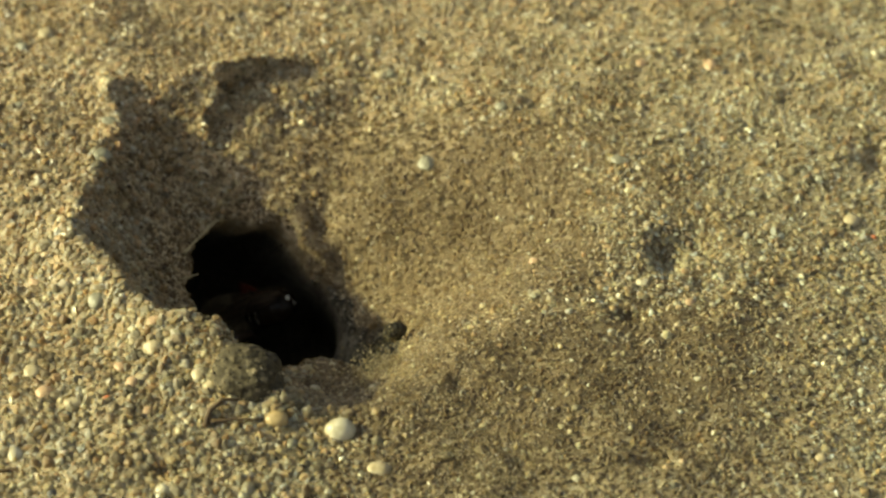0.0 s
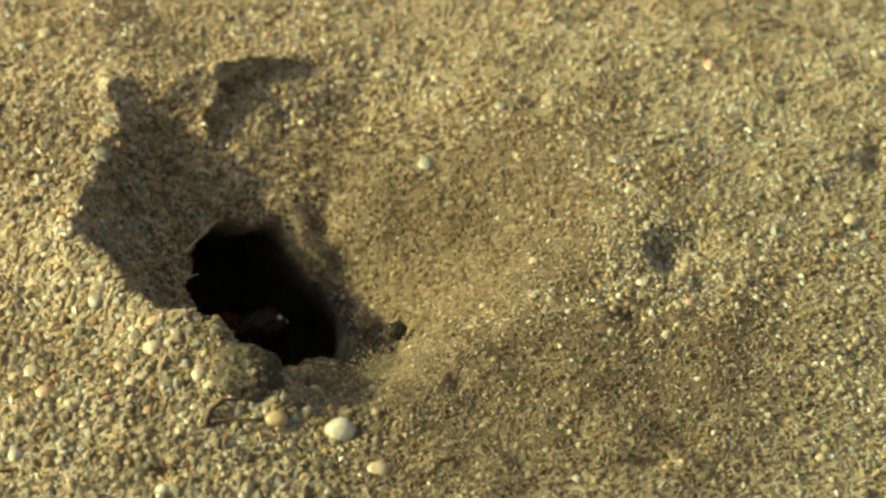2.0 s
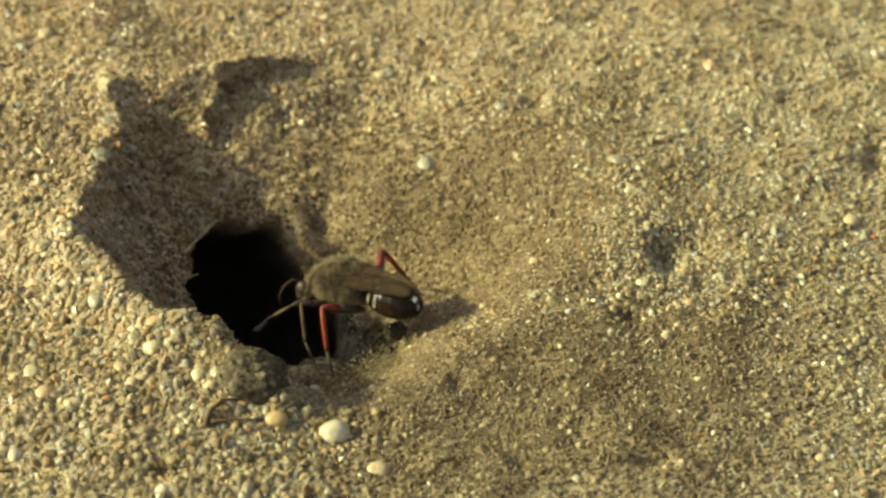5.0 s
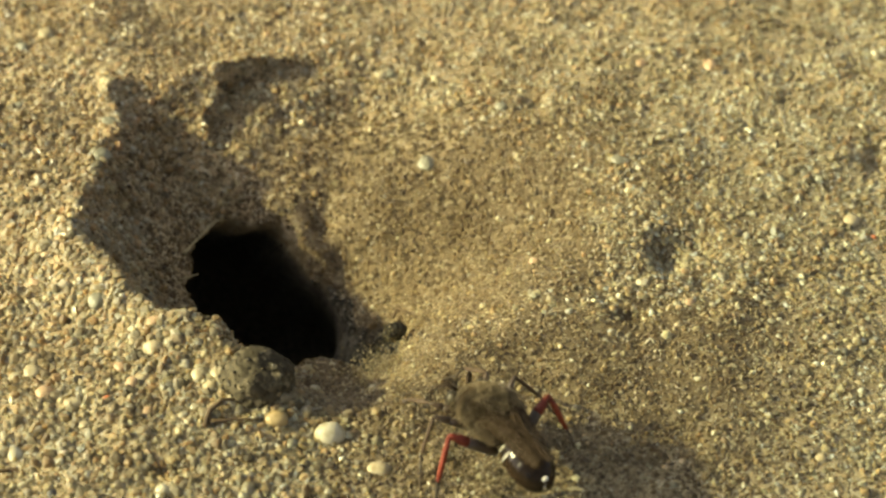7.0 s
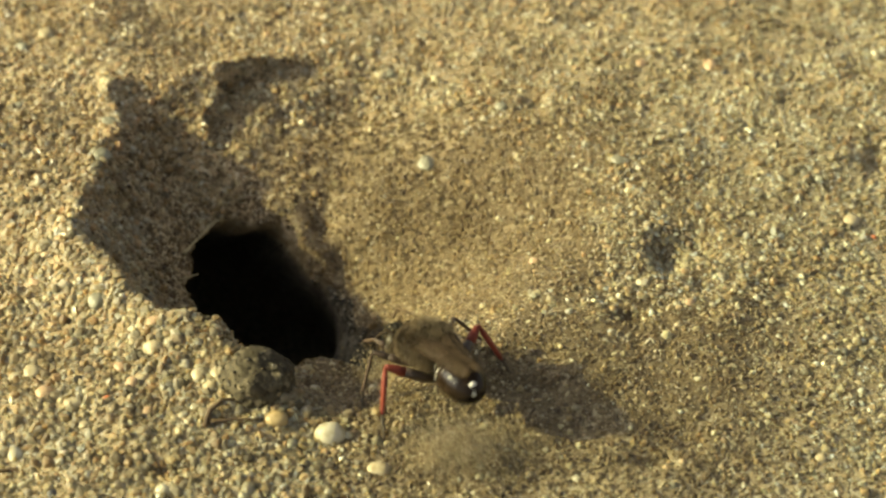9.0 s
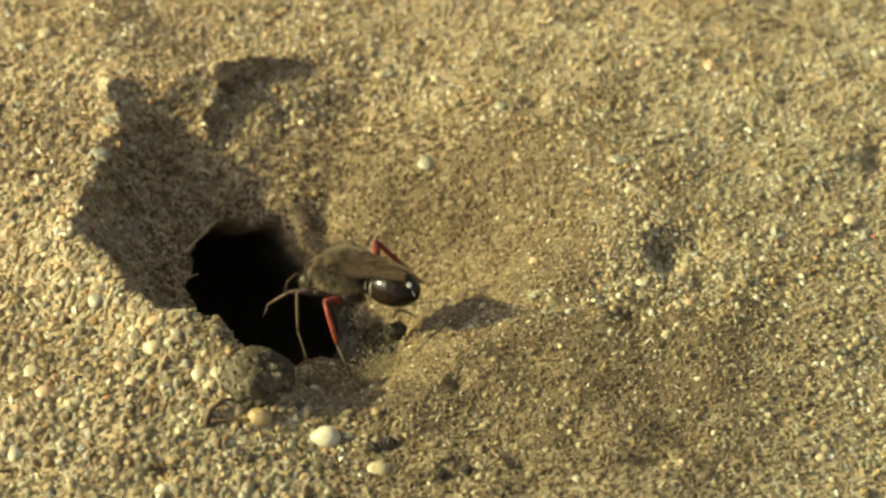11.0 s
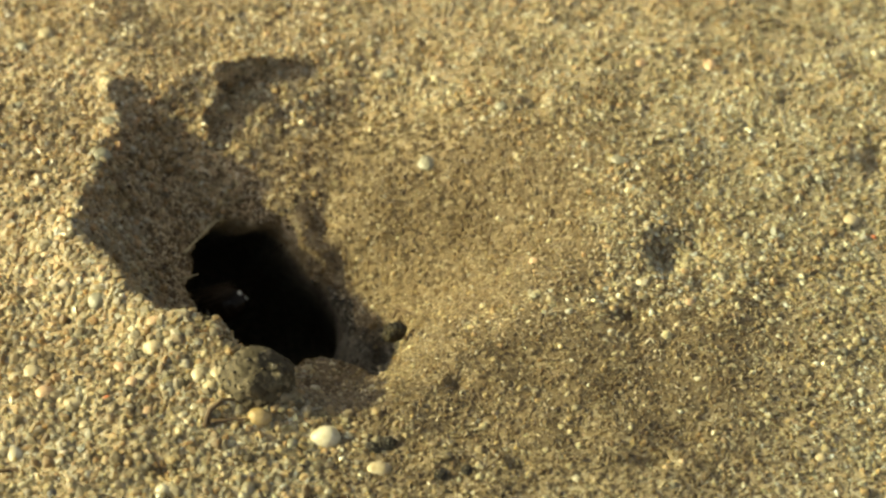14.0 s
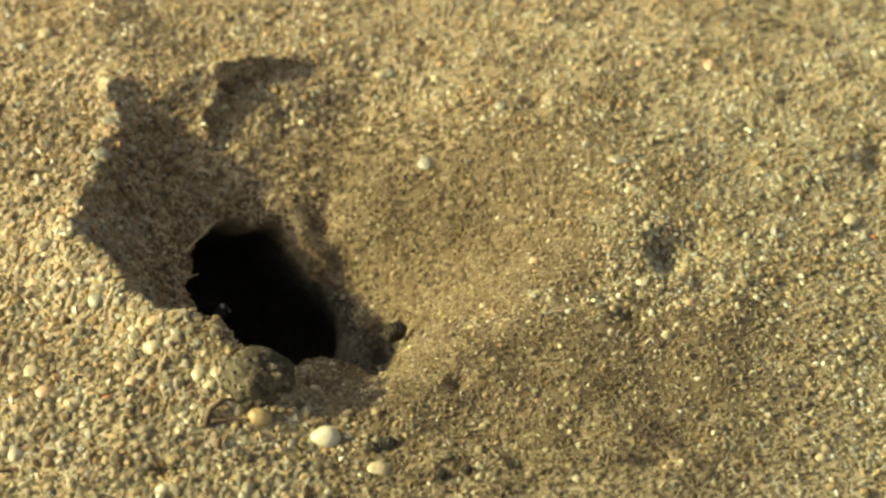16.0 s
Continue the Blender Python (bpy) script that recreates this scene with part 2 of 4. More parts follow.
# ---- the ground ----
CRATER, CRATER_DEPTH = (-8.0, 4.0), 4.9
CRATER_EDGE = [(5, 21), (40, 17), (78, 15), (94, 13.6), (117, 13.5), (140, 15.2), (152, 13.4), (167, 12.1), (182, 12.3), (193, 12.5), (204, 12.8),
               (216, 12.3), (226, 12.2), (234, 12.4), (243, 12.9), (251, 13.5), (258, 14.5), (280, 17), (307, 15.5), (336, 16)]
CRATER_SLOPE = [(5, 0.9), (50, 1.15), (100, 1.3), (125, 1.25), (145, 0.7), (165, 0.5), (200, 0.40), (235, 0.25), (258, 0.45), (280, 0.64), (310, 0.62), (340, 0.65)]
CRATER_BRINK = [(5, 0), (45, 0.2), (80, 1), (240, 1), (270, 0.3), (330, 0)]
CRATER_RIM = [(0, 0), (150, 0), (175, 0.2), (190, 0.7), (228, 0.9), (238, 1.3), (252, 1.4), (260, 0.8), (272, 0.2), (290, 0)]   # a low bank thrown up along the edge
HOLE = (-9.0, 0.1)
HOLE_EDGE = [(10, 4.3), (42, 4.7), (59, 4.9), (79, 5.2), (89, 6.6), (97, 7.6), (109, 8.6), (120, 9.0), (140, 7.8), (150, 6.8), (176, 5.7), (200, 6.0), (229, 6.0),
             (250, 5.2), (266, 4.9), (285, 5.0), (298, 5.2), (315, 6.4), (330, 6.9), (341, 6.6), (350, 5.6)]
# round the mouth the soil first breaks away in a worn band, then the shaft begins: width and drop of the band
BAND_WIDTH = [(10, 0.7), (45, 0.9), (75, 0.8), (90, 0.45), (110, 0.35), (130, 0.25), (270, 0.3), (295, 1.6), (315, 2.8), (335, 2.2), (345, 1.8), (354, 1.0)]
BAND_DROP = [(10, 1.5), (45, 1.9), (75, 1.6), (90, 0.9), (110, 0.6), (130, 0.4), (270, 0.4), (295, 0.9), (315, 2.0), (335, 2.4), (345, 2.3), (354, 1.7)]
HOLE_BELLY = [(0, -0.08), (20, 0.03), (38, 0.35), (55, 0.75), (80, 0.92), (110, 1.0), (140, 1.0), (250, 1.0), (285, 0.5), (310, 0.12), (340, -0.05)]   # 1: the chamber is wider than its mouth
HOLE_DEPTH, DRIFT, UNDERCUT = 22.0, (-0.42, 0.04), 1.05
# dimples and small lumps: x, y, radius along x, along y, height
RELIEF = [(12.7, 0.3, 0.9, 1.4, -1.0), (14.4, 1.8, 1.5, 1.6, -0.6), (14.6, -1.9, 0.9, 0.7, -0.5), (10.2, -5.0, 0.8, 0.5, -0.8), (4.0, -17.0, 0.6, 0.4, -0.5), (11.0, -16.6, 0.9, 0.45, -0.5),
          (0.8, -11.0, 0.5, 0.4, -0.4), (-7.2, 7.4, 0.9, 0.9, -0.7), (-5.0, 14.2, 0.5, 0.5, -0.4), (5.6, 14.3, 0.9, 0.6, -0.4),
          (-20.0, 13.9, 1.0, 0.9, 0.8), (-3.4, -1.2, 1.25, 1.5, -2.6), (-8.2, -13.1, 1.0, 0.7, 0.8), (26.0, 10.0, 1.0, 1.2, -0.5), (-14.0, -18.0, 1.6, 0.6, -0.5),
          (-4.6, -8.6, 3.0, 2.6, -1.5), (-3.9, -4.8, 1.7, 1.8, -1.3), (-4.6, 2.2, 2.2, 3.2, -0.9), (-6.2, 4.6, 1.3, 2.0, -0.75), (-3.2, -3.6, 1.3, 1.2, -1.3), (-13.5, -11.0, 5.0, 4.0, 0.55), (15.5, -5.2, 0.9, 0.5, 0.35), (-19.4, 9.8, 1.2, 1.2, 0.5), (-19.5, 0.3, 2.0, 2.8, 0.5)]

# a broken ledge on the crater's far slope: y, x of its brink, height
LEDGE = [(11.3, -13.6, 0.0), (12.3, -13.8, 0.65), (13.5, -14.1, 1.05), (15.3, -14.2, 1.6), (16.2, -13.4, 1.65), (16.9, -11.8, 1.4), (17.3, -10.6, 1.0), (17.9, -9.2, 0.3), (18.3, -8.6, 0.0)]


def surface(u, v, rough=1.0):
    """The ground's point (x, y, z) for the plan coordinates u, v; the burrow drifts sideways as it goes down."""
    z = 0.32 * fbm(u, v, 9.0, 2)
    # spoil heap, which falls away from the sun
    heap = smooth01((-4.5 - v + 0.10 * u + 1.2 * fbm(u, v, 5.0, 2)) / 4.0) * smooth01((u + 5) / 6.0)
    z = z + 0.25 * heap
    z = z - 0.0008 * np.clip(u + 13, 0, 60) ** 2   # the ground falls away gently from the sun's side
    z = z - 0.06 * np.clip(-u - 18, 0, 14)
    z = z + smooth01((-u - 11.0 - 0.25 * v) / 6.0) * (0.3 + 0.7 * smooth01((v + 6) / 8.0))
    z = z - 0.0025 * np.clip(u - 7, 0, 40) ** 2 * smooth01((12 - v) / 14)
    # crater
    du, dv = u - CRATER[0], v - CRATER[1]
    r, th = np.hypot(du, dv), np.arctan2(dv, du)
    edge = around(th, CRATER_EDGE) + 1.3 * fbm(u, v, 2.6, 3)
    w = (1 - r / edge) / around(th, CRATER_SLOPE)
    brink = around(th, CRATER_BRINK)   # 1: the slope starts at a sharp edge; 0: it eases in
    fall = brink * (smooth01(0.5 + w / 2) * 2 - 1) + (1 - brink) * smooth01(w)
    z = z - CRATER_DEPTH * np.where(w < 1, fall, 1.0 + 0.10 * (w - 1)) * (w > 0)
    z = z + around(th, CRATER_RIM) * np.exp(-((r - edge) / 2.6) ** 2)
    for x0, y0, rx, ry, h in RELIEF:
        z = z + h * np.exp(-((u - x0) / rx) ** 2 - ((v - y0) / ry) ** 2)
    brow, rise = np.interp(v, [q[0] for q in LEDGE], [q[1] for q in LEDGE]) + 0.9 * fbm(u, v, 1.3, 2), np.interp(v, [q[0] for q in LEDGE], [q[2] for q in LEDGE])
    z = z + rise * np.where(u < brow, np.exp(-np.abs(u - brow) / 3.0), np.exp(-((u - brow) / 0.3) ** 2))
    # burrow
    du, dv = u - HOLE[0], v - HOLE[1]
    r, th = np.hypot(du, dv), np.arctan2(dv, du)
    edge = around(th, HOLE_EDGE) + 0.9 * fbm(u + 31, v, 1.8, 3)
    band, belly = around(th, BAND_WIDTH), around(th, HOLE_BELLY)
    worn = np.clip((edge - r) / band, 0, 1)
    within = np.clip((1 - r / (edge - band)) / 0.5, 0, 1)
    shaft = HOLE_DEPTH * within ** 0.8
    deep = around(th, BAND_DROP) * worn ** 1.7 + shaft
    # grain-scale relief
    z = z + rough * (0.27 * fbm(u, v, 2.4, 2) + 0.07 * fbm(u, v, 0.6, 2))
    wide = UNDERCUT * np.minimum(shaft, 9.0) * belly / np.maximum(r, 0.8)
    return u + du * wide + DRIFT[0] * shaft, v + dv * wide + DRIFT[1] * shaft, z - deep


def ground_lines(lo, hi, step):
    """Grid lines: even and fine where the camera looks, ever wider out to the horizon."""
    near = np.arange(lo, hi + step / 2, step)
    out = np.cumsum(step * 1.28 ** np.arange(1, 49))
    return np.r_[lo - out[::-1], near, hi + out]


gu, gv = np.meshgrid(ground_lines(-33, 33, 0.19), ground_lines(-25, 32, 0.19), indexing="ij")
fade = np.clip(1.6 - np.maximum(abs(gu) / 40, abs(gv) / 40) * 0.9, 0, 1)
gx, gy, gz = surface(gu, gv, fade)
gz = np.where(np.hypot(gu, gv) > 5000, 0.0, gz * np.clip(fade + 0.4, 0, 1))
nu, nv = gu.shape
ids = np.arange(nu * nv).reshape(nu, nv)
quads = np.stack([ids[:-1, :-1], ids[1:, :-1], ids[1:, 1:], ids[:-1, 1:]], -1).reshape(-1, 4)
GV = np.stack([gx, gy, gz], -1).reshape(-1, 3)
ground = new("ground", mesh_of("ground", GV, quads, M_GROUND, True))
tagged(ground, "bare sandy soil with a funnel-shaped burrow mouth", "ground", kind="structure")

# ---- grains ----
RNG = np.random.RandomState(11)


def icosphere(level):
    bm = bmesh.new()
    bmesh.ops.create_icosphere(bm, subdivisions=level, radius=1.0)
    v = np.array([q.co[:] for q in bm.verts])
    f = np.array([[q.index for q in p.verts] for p in bm.faces])
    bm.free()
    return v, f


HEX = np.array([(math.cos(k * math.pi / 3), math.sin(k * math.pi / 3), 0.35 * (-1) ** k) for k in range(6)] + [(0, 0, 0.85), (0, 0, -0.85)])
HEX_FACES = np.array([f for k in range(6) for f in ((k, (k + 1) % 6, 6), ((k + 1) % 6, k, 7))])
CHIP = np.array([(1, 1, 1), (1, -1, -1), (-1, 1, -1), (-1, -1, 1)]) / 1.5, np.array([(0, 1, 2), (0, 3, 1), (0, 2, 3), (1, 3, 2)])
ICO = {-1: CHIP, 0: (HEX, HEX_FACES), 1: icosphere(1), 2: icosphere(2)}


def turns(n, rng):
    q = rng.normal(size=(n, 4))
    q /= np.linalg.norm(q, axis=1)[:, None]
    w, x, y, z = q.T
    return np.stack([1 - 2 * (y * y + z * z), 2 * (x * y - z * w), 2 * (x * z + y * w), 2 * (x * y + z * w), 1 - 2 * (x * x + z * z),
                     2 * (y * z - x * w), 2 * (x * z - y * w), 2 * (y * z + x * w), 1 - 2 * (x * x + y * y)], -1).reshape(n, 3, 3)


def grain_cloud(centres, radii, level, rng, lumpy=0.16, facets=0):
    """Worn, uneven grains at the centres: points and triangles of one mesh."""
    bv, bf = ICO[level]
    n = len(centres)
    lump = 1 + lumpy * rng.normal(size=(n, len(bv)))
    v = bv[None] * np.clip(lump, 0.6, 1.4)[..., None]
    for _ in range(facets):   # broken faces
        cut = rng.normal(size=(n, 1, 3))
        cut /= np.linalg.norm(cut, axis=2, keepdims=True)
        over = (v * cut).sum(2, keepdims=True) - rng.uniform(0.45, 0.9, (n, 1, 1))
        v = v - cut * np.maximum(over, 0)
    v = v * rng.uniform(0.68, 1.22, (n, 1, 3)) * radii[:, None, None]
    v = np.einsum("nij,nkj->nki", turns(n, rng), v) + centres[:, None]
    f = bf[None] + (np.arange(n) * len(bv))[:, None, None]
    return v.reshape(-1, 3), f.reshape(-1, 3)


def strew(n, rng):
    """n places on the ground's surface, even by area, where it is in reach of the light: plan, point and normal."""
    p = GV[quads]
    keep = (np.abs(p[:, 0, 0]) < 26.5 + 0.13 * p[:, 0, 1]) & (p[:, 0, 1] > -22) & (p[:, 0, 1] < 29) & (p[:, 0, 2] > -13)
    p, pl = p[keep], np.stack([gu.ravel(), gv.ravel()], -1)[quads][keep]
    nrm = np.cross(p[:, 2] - p[:, 0], p[:, 3] - p[:, 1])
    area = np.linalg.norm(nrm, axis=1)
    open_up = nrm[:, 2] > np.where(p[:, 0, 2] < -10.5, 0.62, 0.1) * area   # no grain hangs on the shaft's walls
    p, pl, nrm, area = p[open_up], pl[open_up], nrm[open_up], area[open_up]
    at = rng.choice(len(p), n, p=np.minimum(area, 0.25) / np.minimum(area, 0.25).sum())
    a, b = rng.rand(n, 1), rng.rand(n, 1)
    mix = lambda q: (q[at, 0] * (1 - a) + q[at, 1] * a) * (1 - b) + (q[at, 3] * (1 - a) + q[at, 2] * a) * b
    return mix(pl), mix(p), nrm[at] / area[at][:, None]


def fresh(u, v):
    """1 where the soil is freshly dug, fine and brown; 0 where it is old, coarse and grey."""
    crater = 1 - smooth01((np.hypot((u + 3.5) / 13.5, (v - 5.0) / 12.0) - 0.75 + 0.35 * fbm(u, v, 4.0, 3)) / 0.35)
    heap = smooth01((-3.5 - v + 0.08 * u + 2.5 * fbm(u, v, 4.0, 3)) / 3.0) * smooth01((u + 7) / 4.0) * (1 - smooth01((u - 12) / 14))
    lip = 1 - smooth01((np.hypot((u + 3.5) / 6.5, (v + 8.5) / 5.0) - 0.8 + 0.4 * fbm(u, v, 3.0, 3)) / 0.4)
    left = 1 - smooth01((-u - 17.5 + 0.25 * v) / 3)
    return np.clip(np.maximum(np.maximum(crater * left, lip), 0.95 * heap), 0, 1)


def rusty(u, v):
    """1 on the sun's far side, where brown dust lies between the old grains."""
    return smooth01((v + 1) / 9.0) * smooth01((1 - u) / 10.0)


def coarse(u, v):
    """1 on the crust of large washed grains."""
    return smooth01((-u - 8 - 0.9 * v) / 9.0)


def sow(name, n, low, high, power, level, mat, test, sink, label, facets=0, floor=-6.3, roof=99.0):
    pl, pt, nr = strew(n, RNG)
    keep = (RNG.rand(n) < test(pl[:, 0], pl[:, 1])) & (pt[:, 2] > floor) & (pt[:, 2] <= roof)
    pl, pt, nr = pl[keep], pt[keep], nr[keep]
    rad = low + (high - low) * RNG.rand(len(pt)) ** power
    rad = rad * (1 + 0.18 * coarse(pl[:, 0], pl[:, 1]))
    pt = pt + nr * (rad * RNG.uniform(-sink, 0.0, len(pt)))[:, None]
    v, f = grain_cloud(pt, rad, level, RNG, 0.16 if level < 2 else 0.07, facets)
    ob = new(name, mesh_of(name, v, f, mat))
    return tagged(ob, label, "sand", kind="stuff")


sow("coarse_sand", 52000, 0.09, 0.30, 1.6, 1, M_COARSE, lambda u, v: 1 - 0.97 * fresh(u, v), 0.7,
    "loose coarse sand of pale, tan and grey grains", 2)
sow("large_sand_grains", 8500, 0.14, 0.36, 2.0, 2, M_CRUST, lambda u, v: (1 - fresh(u, v)) * (0.16 + 0.84 * coarse(u, v)), 0.6,
    "large worn quartz grains lying on the crust", 4)
sow("brown_sand", 106000, 0.07, 0.19, 1.9, 1, M_BROWN, lambda u, v: 0.04 + 0.96 * np.maximum(fresh(u, v), 0.45 * rusty(u, v)), 0.65,
    "fine brown freshly dug sand", 2)
sow("fine_sand", 54000, 0.06, 0.13, 1.3, 0, M_COARSE, lambda u, v: 1 - 0.97 * fresh(u, v), 0.6,
    "fine pale sand between the coarser grains")
# only below 6.3 mm, where their dark colour paints in the shaft's shade
sow("damp_shade_sand", 120000, 0.07, 0.19, 1.7, 1, M_DAMP_SHADE, lambda u, v: 1 + 0 * u, 0.6,
    "grains in the burrow's wall, coloured damp and darkened as shade", 2, -20.0, -6.3)
sow("brown_dust", 54000, 0.05, 0.10, 1.2, 0, M_BROWN, lambda u, v: 0.3 + 0.7 * np.maximum(fresh(u, v), rusty(u, v)), 0.4,
    "brown soil dust between the grains")


# ---- stones, clods and litter ----
def stone_mesh(size, rng, level=3, rough=0.055, facet=0.0):
    bm = bmesh.new()
    bmesh.ops.create_icosphere(bm, subdivisions=level, radius=1.0)
    off = Vector(rng.uniform(-50, 50, 3))
    for q in bm.verts:
        d = q.co.normalized()
        k = 1 + rough * noise.noise(d * 1.3 + off) * 2 + rough * 0.5 * noise.noise(d * 4 + off)
        q.co = Vector((d.x * size[0], d.y * size[1], d.z * size[2])) * k
    return bm


def ground_z(x, y):
    a, b, c = surface(np.array([x], float), np.array([y], float))
    return float(c[0])


def pebble(x, y, size, mat, label, turn=0.0, name="pebble", group="", z=None, proud=0.5, rough=0.055):
    ob = part(name, stone_mesh(size, RNG, 3, rough), mat)
    h = ground_z(x, y) if z is None else z
    ob.matrix_world = pose(x * MM, y * MM, (h + size[2] * proud) * MM, RNG.uniform(-12, 12), RNG.uniform(-12, 12), turn)
    return tagged(ob, label, "pebble", group)


white_pebble = pebble(-5.35, -14.7, (0.80, 0.68, 0.62), M_WHITE, "rounded white quartz pebble with a stained pit", rough=0.04, proud=0.25)
yellow_pebble = pebble(-8.65, -14.3, (0.62, 0.54, 0.5), M_YELLOW, "small honey-yellow quartz pebble on the sand", rough=0.08, proud=0.2)

# larger grains that stand out: x, y, mean radius
WHITE_ONES = [(-10.4, -9.2, 0.3), (-22, -16.6, 0.56), (-9.1, -19.1, 0.34), (-16.7, -12, 0.3), (-13.5, -14.1, 0.3), (-14.1, -19.5, 0.45), (-21.1, -5.8, 0.3), (-20.7, 15.7, 0.26), (-25.8, 21.7, 0.26),
              (-13.7, -10.8, 0.34), (-21.4, -7.5, 0.22), (11.1, -2.3, 0.34), (-22.8, -8.8, 0.3), (-11.1, -16.8, 0.26), (2.5, 13.1, 0.29), (1.4, 13, 0.23), (6.9, 22.5, 0.35), (21, -6.1, 0.26),
              (11, 3.9, 0.23)]
CREAM_ONES = [(-15.4, -9.5, 0.67), (-21.9, -10.3, 0.64), (-24.8, 20, 0.6), (-19.7, -6, 0.41), (-12.9, -11.5, 0.52), (-12.2, -12.2, 0.56), (-11.8, -11.6, 0.49), (-22, -13.4, 0.37), (-19.4, -13, 0.52),
              (-14.8, -10.7, 0.34), (-16.6, -8.8, 0.34), (-7.1, -15.8, 0.3), (-22.8, -10.5, 0.34), (-9, -15.9, 0.34), (-18.6, -14.6, 0.41), (-3.2, -17.4, 0.71), (23.7, 4.2, 0.67), (-20.2, -5.9, 0.26),
              (-15.9, -11.5, 0.34), (-9.9, -18.1, 0.37), (-20, -9.7, 0.34), (-3.8, 17.4, 0.49), (12, 13.8, 0.35), (12.9, -5.7, 0.26), (19.6, -15.7, 0.39)]
GREY_ONES = [(-18.9, -5.3, 0.67), (-26.1, 18.7, 0.49), (-25.5, 12.8, 0.45), (-19.9, 7.3, 0.75), (-19.7, 10.4, 0.49), (-7.8, -15.7, 0.41), (-17.4, -6.7, 0.37), (-18.5, -8.9, 0.37), (-10.1, -14.8, 0.34),
              (-19.7, -13.8, 0.34), (-16.7, -9.8, 0.34), (-20, -7.4, 0.3), (-1, 10.4, 0.6), (10.4, 8.6, 0.52), (-14.3, -12.6, 0.37), (-13.3, -7.8, 0.34), (-3.3, 17.5, 0.45), (3.5, 14, 0.48)]
PINK_ONES = [(-20.9, -12.2, 0.67), (-15.4, -8, 0.41), (-16.4, -11.9, 0.56), (-15.4, -13.8, 0.41), (-21.9, -10.6, 0.3), (-17.1, -10.5, 0.52), (-21.9, 15.7, 0.37), (16.6, 18.7, 0.56), (12.3, 18.6, 0.45),
              (-18.8, -3.3, 0.34), (-22.6, -3.3, 0.34), (13.7, -3.7, 0.39), (-6.7, -14, 0.23), (5.2, 0.5, 0.32)]
DARK_ONES = [(-4.9, 15.5, 0.26), (17.5, 17.9, 0.29), (-19.7, -19.6, 0.32)]
RED_ONES = [(-17.6, -12.8, 0.20), (24.9, 3.1, 0.22)]
for spots, mat, words in ((WHITE_ONES, M_WHITE, "white quartz grain on the sand"), (CREAM_ONES, M_CREAM, "cream-coloured rounded pebble on the sand"),
                          (GREY_ONES, M_GREY, "dull grey translucent pebble on the sand"), (PINK_ONES, M_PINK, "pinkish tan feldspar pebble on the sand"),
                          (DARK_ONES, M_BLACK, "small dark mineral grain in the sand"), (RED_ONES, M_RED, "tiny orange-red grain among pale sand")):
    for x, y, r in spots:
        r *= 0.85
        long = RNG.uniform(0.95, 1.3)
        pebble(x, y, (r * long, r * RNG.uniform(0.8, 1.0), r * RNG.uniform(0.5, 0.75)), mat, words, RNG.uniform(0, 180), group="loose pebbles", proud=-0.1, rough=0.11)


def soil_clod(size, seed):
    """A crumbly lump of damp soil with grains stuck to it."""
    rng = np.random.RandomState(seed)
    bm = bmesh.new()
    bmesh.ops.create_icosphere(bm, subdivisions=5, radius=1.0)
    off = Vector(rng.uniform(-40, 40, 3))
    for q in bm.verts:
        d = q.co.normalized()
        k = 1 + 0.18 * noise.noise(d * 1.4 + off) + 0.06 * noise.noise(d * 4 + off) + 0.05 * noise.noise(d * 13 + off)
        q.co = Vector((d.x * size[0], d.y * size[1], d.z * size[2])) * k
    body = np.array([q.co[:] for q in bm.verts])
    clod = part("soil_clod", bm, M_CLOD)
    at = body[rng.choice(len(body), 420)]
    v, f = grain_cloud(at * 0.99, rng.uniform(0.05, 0.12, 420), 1, rng)
    crumbs = new("stuck_sand", mesh_of("stuck_sand", v, f, M_CLODGRAIN))
    crumbs.parent = clod
    tagged(crumbs, "grains stuck to the clod", kind="stuff")
    return clod


DAMP = [(0.0, (0.038, 0.032, 0.022)), (1.0, (0.24, 0.20, 0.13)), (0.3, (0.062, 0.053, 0.036)), (0.7, (0.08, 0.068, 0.046)), (0.92, (0.115, 0.097, 0.064))]
M_CLODGRAIN = sand_grain("damp_grain", DAMP, 0.5, 1.0)
M_CLOD = sand_ground("damp_soil", DAMP, DAMP, 0.08)
clod = tagged(soil_clod((1.95, 1.65, 1.65), 5), "dark damp soil clod at the burrow's lip", "clod")
crumb = tagged(soil_clod((0.68, 0.5, 0.5), 9), "small dark crumb of damp soil beside the burrow", "clod")
# dark crumbs added to stand in for dark pits in the spoil
PIT_CRUMBS = [(-2.9, -15.6, 0.5, 0.22, 11), (-0.1, -17.9, 0.32, 0.2, 12), (1.2, -17.6, 0.28, 0.2, 13), (-3.6, -15.9, 0.34, 0.2, 14)]   # place in the end, size
carried = [tagged(soil_clod((a, 0.8 * a, b), seed), "small flattened dark crumb standing in for a dark pit in the spoil", "clod", "carried crumbs") for _, _, a, b, seed in PIT_CRUMBS]
crumb.matrix_world = pose(-2.75 * MM, -2.0 * MM, -4.5 * MM, 10, 0, 30)


def fibre(name, points, r0, r1, mat, label, category="fibre"):
    pts = [Vector(p) for p in points]
    fine = []
    for k in range(len(pts) - 1):
        for j in range(6):
            fine.append(pts[k].lerp(pts[k + 1], j / 6) + 0.05 * Vector((noise.noise(pts[k] * 3 + Vector((j, 0, 0))), noise.noise(pts[k] * 3 + Vector((0, j, 0))), 0)))
    fine.append(pts[-1])
    n = len(fine)
    return tagged(part(name, tube(fine, [r0 + (r1 - r0) * k / (n - 1) for k in range(n)], 7), mat), label, category)

